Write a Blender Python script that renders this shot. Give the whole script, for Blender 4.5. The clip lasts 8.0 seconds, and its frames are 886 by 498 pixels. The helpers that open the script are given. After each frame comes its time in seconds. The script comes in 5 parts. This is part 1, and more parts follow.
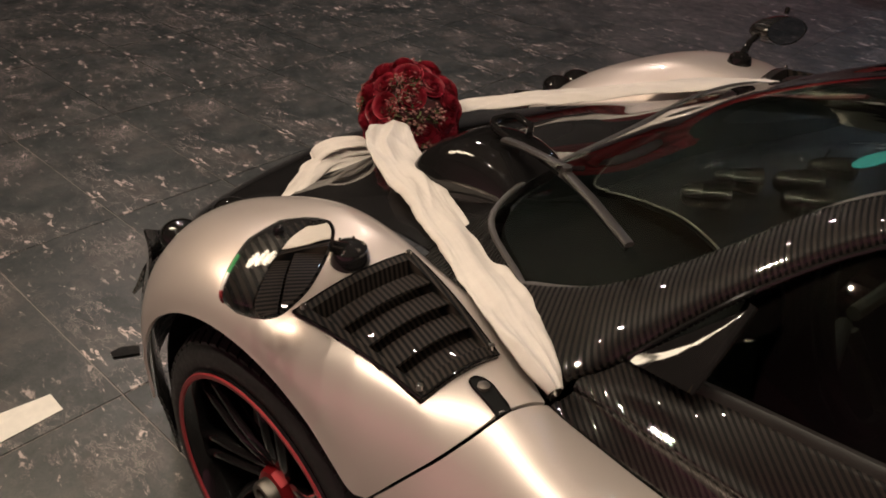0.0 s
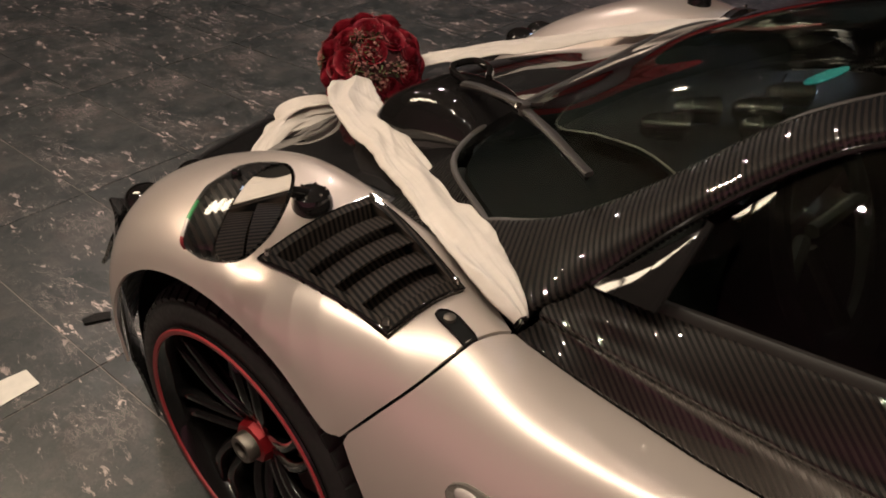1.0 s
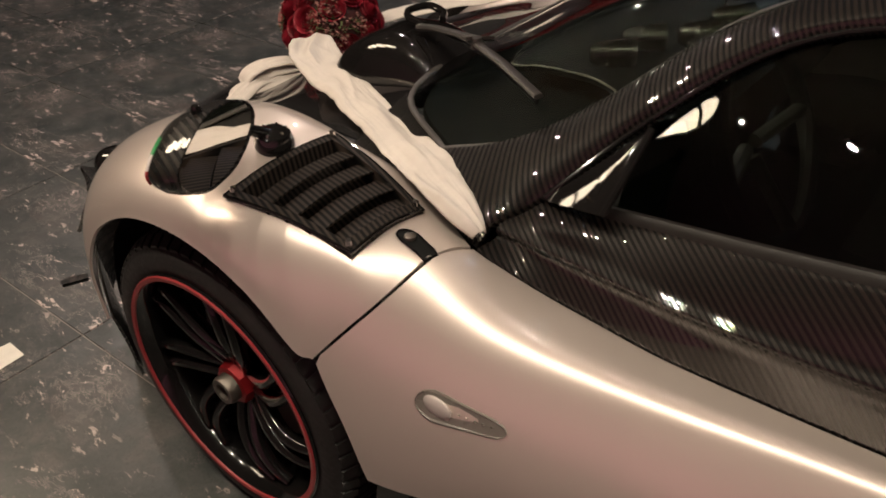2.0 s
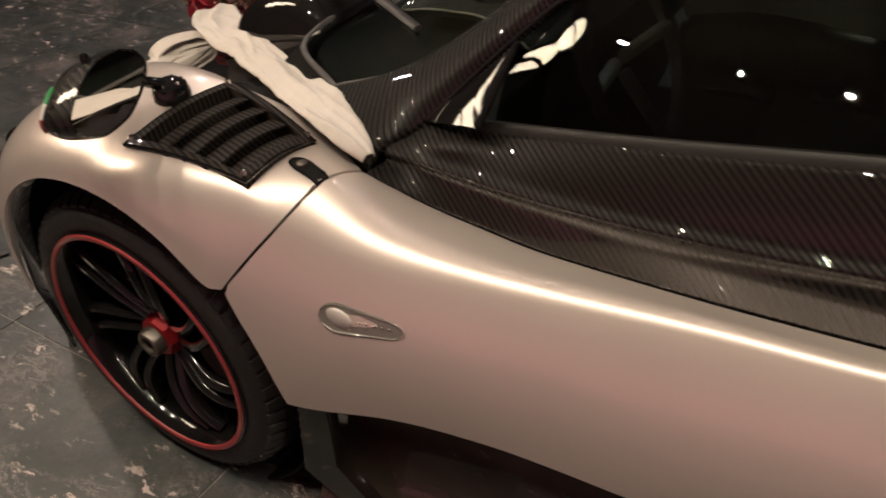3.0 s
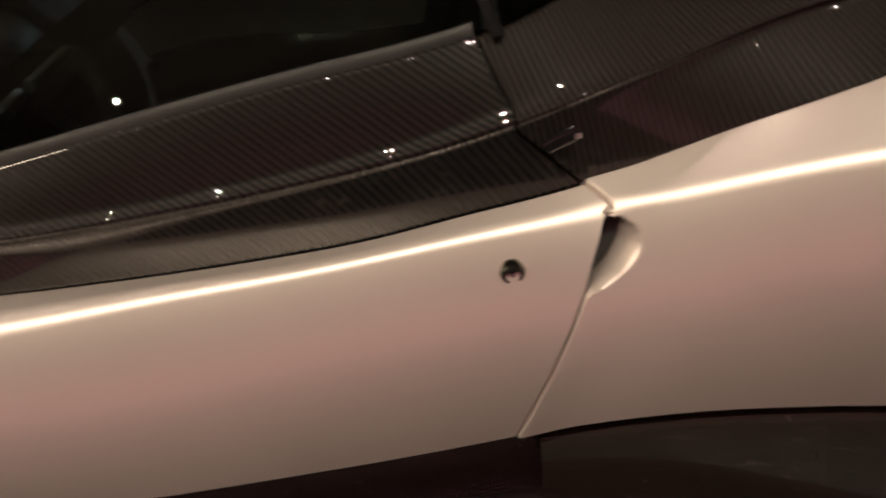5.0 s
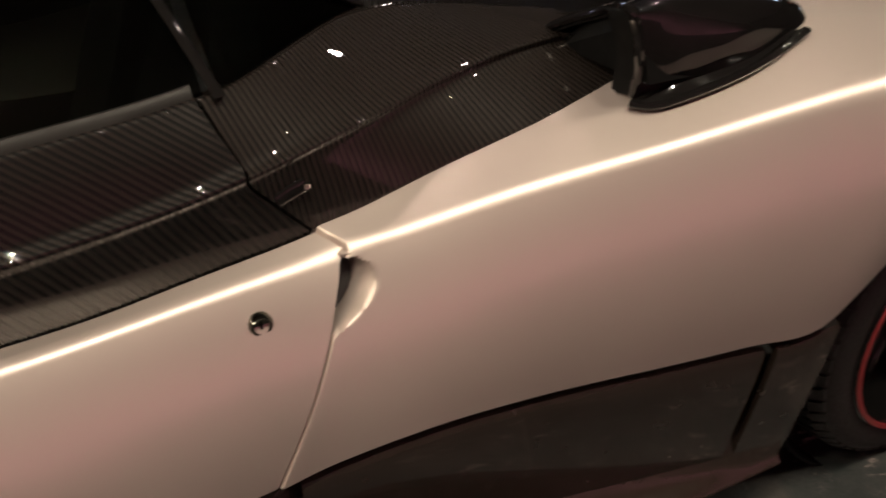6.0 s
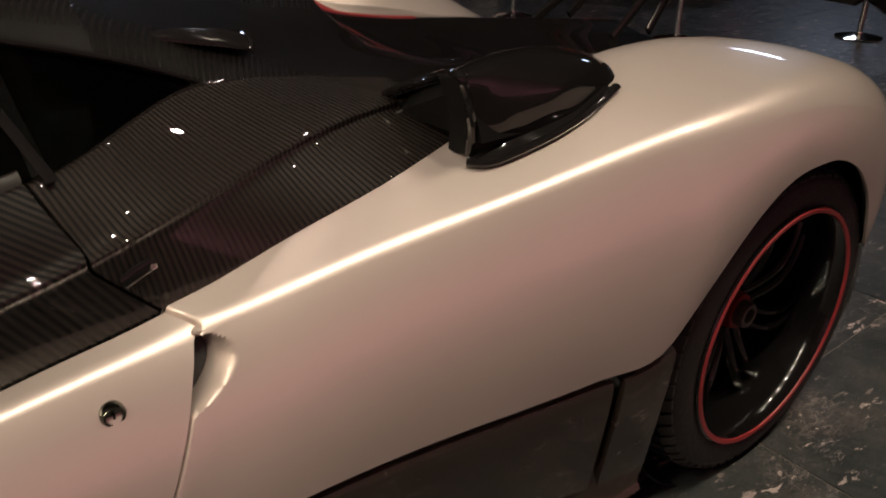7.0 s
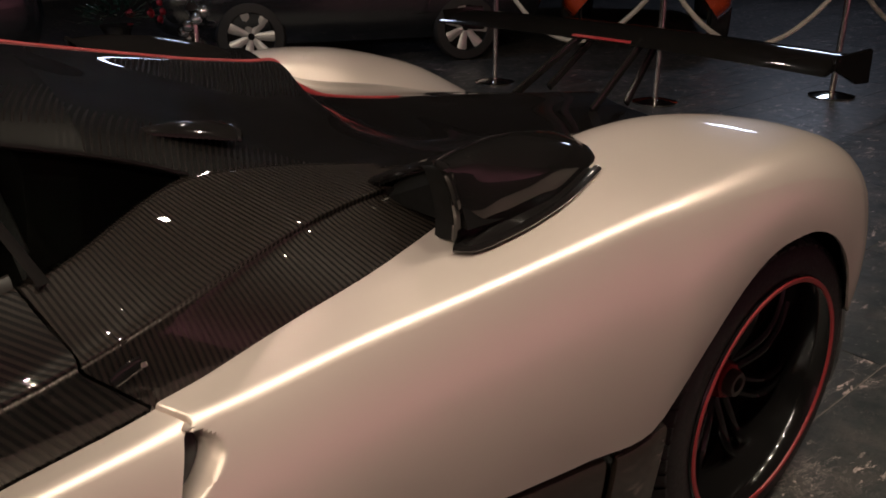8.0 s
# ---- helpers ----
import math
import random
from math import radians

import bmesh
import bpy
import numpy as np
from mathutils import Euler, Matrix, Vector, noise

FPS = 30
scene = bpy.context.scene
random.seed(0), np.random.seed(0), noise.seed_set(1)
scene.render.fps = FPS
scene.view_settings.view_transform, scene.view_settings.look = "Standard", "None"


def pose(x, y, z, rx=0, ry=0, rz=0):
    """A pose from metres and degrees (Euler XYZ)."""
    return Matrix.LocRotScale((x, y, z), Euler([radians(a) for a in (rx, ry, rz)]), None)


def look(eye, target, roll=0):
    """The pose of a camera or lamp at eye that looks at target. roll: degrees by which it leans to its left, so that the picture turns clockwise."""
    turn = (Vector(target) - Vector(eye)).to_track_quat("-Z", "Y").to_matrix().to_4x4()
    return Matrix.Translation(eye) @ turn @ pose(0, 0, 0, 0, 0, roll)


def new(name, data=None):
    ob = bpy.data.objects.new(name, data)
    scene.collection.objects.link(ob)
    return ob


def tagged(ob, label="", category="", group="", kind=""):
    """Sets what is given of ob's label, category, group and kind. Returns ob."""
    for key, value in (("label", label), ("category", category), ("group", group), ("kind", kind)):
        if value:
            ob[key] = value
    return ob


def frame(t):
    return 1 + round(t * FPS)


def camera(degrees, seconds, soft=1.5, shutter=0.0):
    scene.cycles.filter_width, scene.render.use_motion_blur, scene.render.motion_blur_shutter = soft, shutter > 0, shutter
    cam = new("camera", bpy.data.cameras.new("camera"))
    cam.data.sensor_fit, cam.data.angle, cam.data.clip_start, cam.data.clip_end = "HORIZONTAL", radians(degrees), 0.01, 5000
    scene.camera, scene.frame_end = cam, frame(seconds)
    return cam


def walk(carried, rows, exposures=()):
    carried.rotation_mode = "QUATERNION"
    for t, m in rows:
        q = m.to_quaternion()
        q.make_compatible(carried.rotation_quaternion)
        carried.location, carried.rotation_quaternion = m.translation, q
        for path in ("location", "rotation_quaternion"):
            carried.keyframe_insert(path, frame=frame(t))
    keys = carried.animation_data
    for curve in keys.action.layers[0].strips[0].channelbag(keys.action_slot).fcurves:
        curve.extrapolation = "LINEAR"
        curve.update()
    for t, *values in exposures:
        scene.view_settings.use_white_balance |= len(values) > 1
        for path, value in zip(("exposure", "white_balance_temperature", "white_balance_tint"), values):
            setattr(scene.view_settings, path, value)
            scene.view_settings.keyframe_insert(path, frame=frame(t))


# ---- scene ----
cam = camera(58.11, 8.0, soft=1.7, shutter=0.4)
ROWS = [
    (0, 0.9009, -1.4894, 1.5058, 57.98, -2.08, 43.68),
    (0.5, 0.9197, -1.4869, 1.4873, 57.08, -1.19, 42.42),
    (1, 0.9453, -1.4951, 1.4607, 56.24, -0.3, 40.92),
    (2.5, 1.1022, -1.5696, 1.3832, 54.72, 3.14, 36.14),
    (3, 1.1863, -1.5897, 1.3531, 54.4, 4.24, 32.82),
    (3.5, 1.2773, -1.5920, 1.3315, 54.21, 5.55, 27.67),
    (4, 1.3903, -1.5780, 1.2963, 54.38, 7.62, 22.64),
    (4.2, 1.4085, -1.5790, 1.2895, 54.47, 7.60, 19.56),
    (4.5, 1.4345, -1.5840, 1.2740, 53.8, 8.82, 11.12),
    (4.7, 1.4380, -1.5980, 1.2555, 54.75, 8.40, 7.1),
    (5, 1.4185, -1.6115, 1.233, 55.76, 7.1, -1.75),
    (6.5, 1.2766, -1.6462, 1.2601, 60.65, -1.39, -34.45),
    (7, 1.2898, -1.6534, 1.2602, 63.08, -0.37, -38.57),
    (7.5, 1.2931, -1.6535, 1.2785, 66.17, 0.47, -39.68),
    (8, 1.2925, -1.6509, 1.3029, 67.25, 0.52, -39.93),
]
walk(cam, [(t, pose(x, y, z, rx, ry, rz)) for t, x, y, z, rx, ry, rz in ROWS])

# ---- light ----
scene.view_settings.exposure = 0.0
world = bpy.data.worlds.new("hall_air")
scene.world = world
world.use_nodes = True
world.node_tree.nodes["Background"].inputs[0].default_value = (0.55, 0.45, 0.40, 1)
world.node_tree.nodes["Background"].inputs[1].default_value = 0.035


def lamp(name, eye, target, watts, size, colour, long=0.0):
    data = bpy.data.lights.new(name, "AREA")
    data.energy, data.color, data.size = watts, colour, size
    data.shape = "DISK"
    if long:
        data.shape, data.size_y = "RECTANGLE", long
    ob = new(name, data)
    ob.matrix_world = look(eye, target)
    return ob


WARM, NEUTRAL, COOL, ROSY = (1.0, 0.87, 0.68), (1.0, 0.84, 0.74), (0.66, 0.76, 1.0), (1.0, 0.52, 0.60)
# a row of ceiling spots along the near side of the car, one over it and added fills over the floor ahead
for i in range(8):
    lamp("ceiling_spot", (-1.55 + 0.85 * i, -1.75, 3.5), (-1.55 + 0.85 * i, -1.0, 0.3), 21 if i < 6 else 16, 0.042, WARM)
for i in range(6):
    lamp("ceiling_spot", (-3.0 + 1.5 * i, 0.75, 3.5), (-3.0 + 1.5 * i, 0.4, 0), 4.5, 0.06, NEUTRAL)
# two unseen fill spots, added to brighten the floor ahead
for x, y, watts in ((-4.6, 0.8, 38), (-3.4, 2.8, 38)):
    lamp("ceiling_spot", (x, y, 3.5), (x, y, 0), watts, 0.12, NEUTRAL)
# added rosy fills before the wall behind the eye, tinting the paint, and cool fills past the tail
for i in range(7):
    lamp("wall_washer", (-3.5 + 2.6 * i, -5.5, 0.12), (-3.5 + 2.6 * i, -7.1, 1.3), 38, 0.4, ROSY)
# cool fills without fixtures, added to lift the far floor, stand and wheels
lamp("hall_light", (12.2, 3.6, 3.4), (12.0, 3.9, 0), 40, 0.9, COOL)
lamp("hall_spot", (4.3, 4.3, 3.5), (4.4, 4.9, 0.3), 12, 0.5, COOL)
for x, y in ((-0.6, 6.4), (0.2, 4.4)):
    lamp("hall_spot", (x, y, 3.5), (x, y - 0.6, 0), 22, 0.3, COOL)
# added unseen lamp that makes the red curtain show in reflections
lamp("curtain_spot", (-4.0, 8.0, 3.6), (-4.0, 9.5, 0.8), 34, 0.3, NEUTRAL)

# ---- materials ----


def material(name):
    m = bpy.data.materials.new(name)
    m.use_nodes = True
    nt = m.node_tree
    return m, nt, nt.nodes["Principled BSDF"]


def node(nt, kind, **inputs):
    n = nt.nodes.new(kind)
    for key, value in inputs.items():
        n.inputs[key.replace("_", " ")].default_value = value
    return n


def ramp(nt, source, stops):
    r = nt.nodes.new("ShaderNodeValToRGB")
    while len(r.color_ramp.elements) < len(stops):
        r.color_ramp.elements.new(0.5)
    for e, (p, c) in zip(r.color_ramp.elements, stops):
        e.position, e.color = p, (*c, 1)
    nt.links.new(source, r.inputs[0])
    return r.outputs[0]


def coords(nt, scale=(1, 1, 1), turn=(0, 0, 0), kind="Object"):
    t = nt.nodes.new("ShaderNodeTexCoord")
    m = nt.nodes.new("ShaderNodeMapping")
    m.inputs["Scale"].default_value = scale
    m.inputs["Rotation"].default_value = [radians(a) for a in turn]
    nt.links.new(t.outputs[kind], m.inputs[0])
    return m.outputs[0]


def noise_of(nt, vector, scale, detail=4.0, rough=0.55, out="Fac"):
    n = node(nt, "ShaderNodeTexNoise", Scale=scale, Detail=detail, Roughness=rough)
    nt.links.new(vector, n.inputs["Vector"])
    return n.outputs[out]


def bump(nt, bsdf, height, strength, distance):
    b = node(nt, "ShaderNodeBump", Strength=strength, Distance=distance)
    nt.links.new(height, b.inputs["Height"])
    nt.links.new(b.outputs[0], bsdf.inputs["Normal"])


def simple(name, colour, rough=0.5, metal=0.0, coat=0.0, vary=0.15, scale=30.0, bumps=0.0, spec=0.5):
    """A plain surface with two scales of slight variation in colour and gloss."""
    m, nt, b = material(name)
    v = coords(nt)
    fine, broad = noise_of(nt, v, scale), noise_of(nt, v, scale * 0.12, 2.0)
    mix = nt.nodes.new("ShaderNodeMath")
    mix.operation = "ADD"
    nt.links.new(fine, mix.inputs[0])
    nt.links.new(broad, mix.inputs[1])
    half = nt.nodes.new("ShaderNodeMath")
    half.operation = "MULTIPLY"
    half.inputs[1].default_value = 0.5
    nt.links.new(mix.outputs[0], half.inputs[0])
    lo, hi = [max(0.0, c * (1 - vary)) for c in colour], [min(1.0, c * (1 + vary)) for c in colour]
    nt.links.new(ramp(nt, half.outputs[0], [(0.3, lo), (0.7, hi)]), b.inputs["Base Color"])
    r = ramp(nt, fine, [(0.3, (max(0.02, rough * 0.85),) * 3), (0.7, (min(1, rough * 1.15),) * 3)])
    nt.links.new(r, b.inputs["Roughness"])
    b.inputs["Metallic"].default_value = metal
    b.inputs["Coat Weight"].default_value = coat
    b.inputs["Coat Roughness"].default_value = 0.03
    b.inputs["Specular IOR Level"].default_value = spec
    if bumps:
        bump(nt, b, fine, bumps, 0.004)
    return m


def pearl_paint():
    m, nt, b = material("pearl_white_paint")
    v = coords(nt)
    broad = noise_of(nt, v, 2.2, 2.0)
    flakes = noise_of(nt, v, 900.0, 1.0)
    nt.links.new(ramp(nt, broad, [(0.3, (0.655, 0.560, 0.512)), (0.7, (0.715, 0.614, 0.562))]), b.inputs["Base Color"])
    nt.links.new(ramp(nt, flakes, [(0.3, (0.33,) * 3), (0.7, (0.41,) * 3)]), b.inputs["Roughness"])
    b.inputs["Metallic"].default_value = 0.58
    b.inputs["Coat Weight"].default_value = 0.8
    b.inputs["Coat Roughness"].default_value = 0.02
    return m


def carbon_fibre(name, along, across, pitch=0.0125, light=(0.0150, 0.0112, 0.0095), dark=(0.0012, 0.0010, 0.0010), rough=0.42, coat=1.0, wave=2.0):
    """Lacquered twill: bands counted along one direction, broken by threads across it."""
    m, nt, b = material(name)
    v = coords(nt)
    wob = noise_of(nt, v, 5.0, 2.0)

    def bands(direction, count, shift):
        d = nt.nodes.new("ShaderNodeVectorMath")
        d.operation = "DOT_PRODUCT"
        nt.links.new(v, d.inputs[0])
        n = Vector(direction).normalized() * (2 * math.pi * count)
        d.inputs[1].default_value = n
        add = nt.nodes.new("ShaderNodeMath")
        add.operation = "MULTIPLY_ADD"
        nt.links.new(wob, add.inputs[0])
        add.inputs[1].default_value = shift
        nt.links.new(d.outputs["Value"], add.inputs[2])
        sn = nt.nodes.new("ShaderNodeMath")
        sn.operation = "SINE"
        nt.links.new(add.outputs[0], sn.inputs[0])
        return sn.outputs[0]

    main, cross = bands(along, 1 / pitch, wave), bands(across, 2.6 / pitch, wave / 2)
    mul = nt.nodes.new("ShaderNodeMath")
    mul.operation = "MULTIPLY_ADD"
    nt.links.new(cross, mul.inputs[0])
    mul.inputs[1].default_value = 0.12
    nt.links.new(main, mul.inputs[2])
    half = nt.nodes.new("ShaderNodeMath")
    half.operation = "MULTIPLY_ADD"
    nt.links.new(mul.outputs[0], half.inputs[0])
    half.inputs[1].default_value, half.inputs[2].default_value = 0.4, 0.5
    nt.links.new(ramp(nt, half.outputs[0], [(0.25, dark), (0.85, light)]), b.inputs["Base Color"])
    nt.links.new(ramp(nt, half.outputs[0], [(0.2, (rough + 0.14,) * 3), (0.8, (rough,) * 3)]), b.inputs["Roughness"])
    b.inputs["Metallic"].default_value = 0.05
    b.inputs["Specular IOR Level"].default_value = 0.12
    b.inputs["Coat Weight"].default_value = coat
    b.inputs["Coat Roughness"].default_value = 0.015
    return m


def marble():
    m, nt, b = material("dark_marble")
    v = coords(nt)
    g = nt.nodes.new("ShaderNodeNewGeometry")
    warp = noise_of(nt, v, 1.6, 5.0, 0.6, "Color")
    add = nt.nodes.new("ShaderNodeMix")
    add.data_type = "VECTOR"
    add.inputs["Factor"].default_value = 0.28
    nt.links.new(v, add.inputs[4])
    nt.links.new(warp, add.inputs[5])
    base = ramp(nt, noise_of(nt, add.outputs[1], 6.0, 12.0, 0.78), [(0.34, (0.017, 0.022, 0.023)), (0.50, (0.042, 0.045, 0.045)), (0.66, (0.080, 0.072, 0.069))])
    smudge = ramp(nt, noise_of(nt, add.outputs[1], 9.0, 7.0, 0.65), [(0.54, (1, 1, 1)), (0.70, (0.55, 0.47, 0.45))])
    thread = coords(nt, (1.0, 2.4, 1.0), (0, 0, 28))
    bent = nt.nodes.new("ShaderNodeMix")
    bent.data_type = "VECTOR"
    bent.inputs["Factor"].default_value = 0.22
    nt.links.new(thread, bent.inputs[4])
    nt.links.new(warp, bent.inputs[5])
    veins = noise_of(nt, bent.outputs[1], 6.5, 10.0, 0.80)
    thin = ramp(nt, veins, [(0.492, (0, 0, 0)), (0.5, (1, 1, 1)), (0.508, (0, 0, 0))])
    patch = ramp(nt, noise_of(nt, v, 3.4, 5.0, 0.65), [(0.46, (0, 0, 0)), (0.62, (0.8, 0.8, 0.8))])
    flecks = ramp(nt, noise_of(nt, bent.outputs[1], 14.0, 7.0, 0.72), [(0.597, (0, 0, 0)), (0.620, (1, 1, 1))])
    here = ramp(nt, noise_of(nt, v, 2.6, 5.0, 0.7), [(0.40, (0.15, 0.15, 0.15)), (0.58, (1, 1, 1))])

    def blend(kind, fac, p, q):
        n = nt.nodes.new("ShaderNodeMix")
        n.data_type, n.blend_type = "RGBA", kind
        if isinstance(fac, float):
            n.inputs["Factor"].default_value = fac
        else:
            nt.links.new(fac, n.inputs["Factor"])
        for value, slot in ((p, 6), (q, 7)):
            if isinstance(value, tuple):
                n.inputs[slot].default_value = value
            else:
                nt.links.new(value, n.inputs[slot])
        return n.outputs[2]

    grain = ramp(nt, noise_of(nt, v, 150.0, 3.0, 0.7), [(0.32, (0.62, 0.62, 0.62)), (0.5, (1, 1, 1)), (0.70, (1.0, 0.96, 0.95))])
    stone = blend("MULTIPLY", 1.0, blend("MULTIPLY", 0.6, base, smudge), grain)
    stone = blend("MIX", blend("MULTIPLY", 1.0, thin, patch), stone, (0.60, 0.48, 0.46, 1))
    stone = blend("MIX", blend("MULTIPLY", 1.0, flecks, here), stone, (0.62, 0.49, 0.46, 1))
    nt.links.new(stone, b.inputs["Base Color"])
    nt.links.new(ramp(nt, noise_of(nt, v, 14.0, 6.0), [(0.3, (0.30,) * 3), (0.7, (0.50,) * 3)]), b.inputs["Roughness"])
    bump(nt, b, noise_of(nt, v, 26.0, 6.0, 0.7), 0.25, 0.004)
    return m


def glass(name, tint, rough=0.0):
    m, nt, b = material(name)
    b.inputs["Base Color"].default_value = (*tint, 1)
    b.inputs["Transmission Weight"].default_value = 1.0
    b.inputs["Roughness"].default_value = rough
    b.inputs["IOR"].default_value = 1.45
    return m


PAINT = pearl_paint()
CARBON = carbon_fibre("carbon_side", (0.64, 0.60, 0.46), (0.70, -0.40, -0.55), 0.0083)
CARBON_TOP = carbon_fibre("carbon_top", (0.80, -0.45, 0.2), (0.45, 0.80, 0.0), 0.0085, light=(0.0048, 0.0034, 0.0028), wave=0.7)
CARBON_PILLAR = carbon_fibre("carbon_pillar", (0.84, 0.20, 0.45), (0.30, -0.85, -0.2), 0.0085, light=(0.016, 0.0120, 0.0100), wave=0.8)
CARBON_REAR = carbon_fibre("carbon_rear", (0.945, 0.278, 0.17), (0.32, -0.81, -0.49), 0.0080, (0.0175, 0.0125, 0.0100), (0.0045, 0.0034, 0.0029), rough=0.5, wave=0.8)
CARBON_VENT = carbon_fibre("carbon_vent", (0.35, 0.93, 0.1), (0.93, -0.35, 0.1), 0.0092, (0.033, 0.0245, 0.0205), (0.002, 0.002, 0.002), 0.5, 0.25, 0.5)
CARBON_MIRROR = carbon_fibre("carbon_mirror", (0.35, 0.93, 0.1), (0.93, -0.35, 0.1), 0.0110, (0.014, 0.0105, 0.009), (0.002, 0.002, 0.002), 0.45, 1.0, 0.8)
SKIRT = simple("dark_lacquer", (0.027, 0.0190, 0.0155), 0.24, coat=0.5, spec=0.4)
BLADE = simple("gloss_blade", (0.009, 0.0065, 0.0055), 0.10, coat=0.6, spec=0.5)
SEAL = simple("seal_rubber", (0.040, 0.034, 0.031), 0.45)
GREEN_DARK = simple("bottle_green", (0.006, 0.020, 0.014), 0.3)
TEAL = simple("teal_sticker", (0.0, 0.16, 0.17), 0.5)
BLACK = simple("gloss_black", (0.008, 0.0072, 0.0072), 0.05, spec=0.5)
MATT = simple("matt_black", (0.005, 0.005, 0.005), 0.8, spec=0.15)
RUBBER = simple("tyre_rubber", (0.011, 0.0098, 0.0092), 0.62, scale=120, bumps=0.15)
RIM = simple("black_rim", (0.006, 0.0055, 0.0055), 0.10, spec=0.45)
RED = simple("red_lacquer", (0.27, 0.024, 0.028), 0.4, coat=0.2)
RED_HUB = simple("red_anodised", (0.26, 0.012, 0.016), 0.35, metal=0.5)
CHROME = simple("chrome", (0.72, 0.70, 0.66), 0.08, metal=1.0)
STEEL = simple("grey_alloy", (0.35, 0.32, 0.28), 0.35, metal=0.9)
LENS = simple("frosted_lens", (0.50, 0.44, 0.42), 0.2, coat=1.0)
SILVER = simple("mirror_silver", (0.85, 0.84, 0.82), 0.01, metal=1.0, vary=0.02)
SCREEN_GLASS = glass("windscreen_glass", (0.44, 0.50, 0.455))
WIPER = simple("wiper_grey", (0.022, 0.0185, 0.017), 0.4)
RED_LEATHER = simple("red_leather", (0.08, 0.008, 0.009), 0.5, scale=90, bumps=0.15)
NUT = simple("dark_alloy", (0.14, 0.12, 0.105), 0.4, metal=0.8)
MARKER = simple("marker_frame", (0.15, 0.135, 0.12), 0.3, coat=1.0)
CARBON_DASH = carbon_fibre("carbon_dash", (0.9, -0.4, 0.0), (0.4, 0.9, 0.0), 0.011, (0.010, 0.0085, 0.0075), coat=0.3, wave=0.3)
WING = simple("wing_black", (0.004, 0.0036, 0.0034), 0.08, spec=0.5)
POD = simple("dark_polish", (0.16, 0.16, 0.14), 0.12, metal=1.0)
GRIP_SHADE = simple("grip_shade", (0.045, 0.047, 0.043), 0.5)
SHELF = simple("dark_shelf", (0.0022, 0.0024, 0.0020), 0.8, scale=12, spec=0.1)
CURTAIN = simple("red_curtain", (0.30, 0.012, 0.018), 0.8, scale=8, vary=0.3)
BELT = simple("belt_rubber", (0.011, 0.0092, 0.0085), 0.5, spec=0.3)
# darker tone for the other unseen walls, dimming what the carbon reflects
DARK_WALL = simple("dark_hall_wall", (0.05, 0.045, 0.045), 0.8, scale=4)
DARK_GLASS = glass("tinted_glass", (0.15, 0.185, 0.16))
LEATHER = simple("black_leather", (0.018, 0.016, 0.015), 0.55, scale=80, bumps=0.2)
FABRIC = simple("cream_organza", (0.56, 0.500, 0.460), 0.8, scale=60, vary=0.08, bumps=0.12)
ROSE = simple("rose_petal", (0.22, 0.005, 0.017), 0.55, scale=45, vary=0.55)
MARBLE = marble()
# mauve so that the unseen south wall bounces pink onto the flank
WALL = simple("mauve_bounce_wall", (0.32, 0.19, 0.215), 0.8, scale=4)
BRASS = simple("dark_brass", (0.10, 0.07, 0.035), 0.35, metal=1.0)
BULB = bpy.data.materials.new("lamp_glass")
BULB.use_nodes = True
BULB.node_tree.nodes["Principled BSDF"].inputs["Emission Color"].default_value = (1.0, 0.80, 0.58, 1)
BULB.node_tree.nodes["Principled BSDF"].inputs["Emission Strength"].default_value = 22.0
CEIL = simple("hall_ceiling", (0.13, 0.115, 0.108), 0.9, scale=4)
TAPE = simple("white_tape", (0.75, 0.70, 0.64), 0.6)
ROPE = simple("twisted_rope", (0.42, 0.38, 0.33), 0.8, scale=70, vary=0.3)
GREEN = simple("flag_green", (0.02, 0.22, 0.06), 0.4)
GROUT = simple("pale_grout", (0.26, 0.22, 0.205), 0.8)

# ---- building helpers ----


def curve(*pairs):
    """A smooth function through (x, value) pairs; the values are tuples."""
    xs = np.array([p[0] for p in pairs], float)
    vs = np.array([np.atleast_1d(p[1]) for p in pairs], float)
    scalar = np.ndim(pairs[0][1]) == 0
    d = np.diff(vs, axis=0) / np.diff(xs)[:, None]
    m = np.vstack([d[:1], (d[1:] + d[:-1]) / 2, d[-1:]])
    m[1:-1][d[1:] * d[:-1] <= 0] = 0

    def value(x):
        x = min(max(x, xs[0]), xs[-1])
        i = int(min(max(np.searchsorted(xs, x) - 1, 0), len(xs) - 2))
        h = xs[i + 1] - xs[i]
        s = (x - xs[i]) / h
        out = vs[i] * (2 * s**3 - 3 * s**2 + 1) + m[i] * h * (s**3 - 2 * s**2 + s) + vs[i + 1] * (3 * s**2 - 2 * s**3) + m[i + 1] * h * (s**3 - s**2)
        return out if scalar is False else float(out[0])

    return value


def eased(line, x, width=0.16):
    """A line's value at x, averaged over a short stretch so that it reflects evenly."""
    w = np.array((0.06, 0.12, 0.19, 0.26, 0.19, 0.12, 0.06))
    return sum(k * line(x + d * width) for k, d in zip(w / w.sum(), np.linspace(-1, 1, 7)))


def fillet(corners, radius, steps=6):
    """Points along straight runs between corners, each inner corner rounded."""
    pts = [np.array(c, float) for c in corners]
    out = [pts[0]]
    for a, b, c, r in zip(pts, pts[1:], pts[2:], radius):
        p, q = b + (a - b) * min(0.45, r / np.linalg.norm(a - b)), b + (c - b) * min(0.45, r / np.linalg.norm(c - b))
        for f in np.linspace(0, 1, steps):
            out.append(p * (1 - f) ** 2 + b * 2 * f * (1 - f) + q * f * f)
    return out + [pts[-1]]


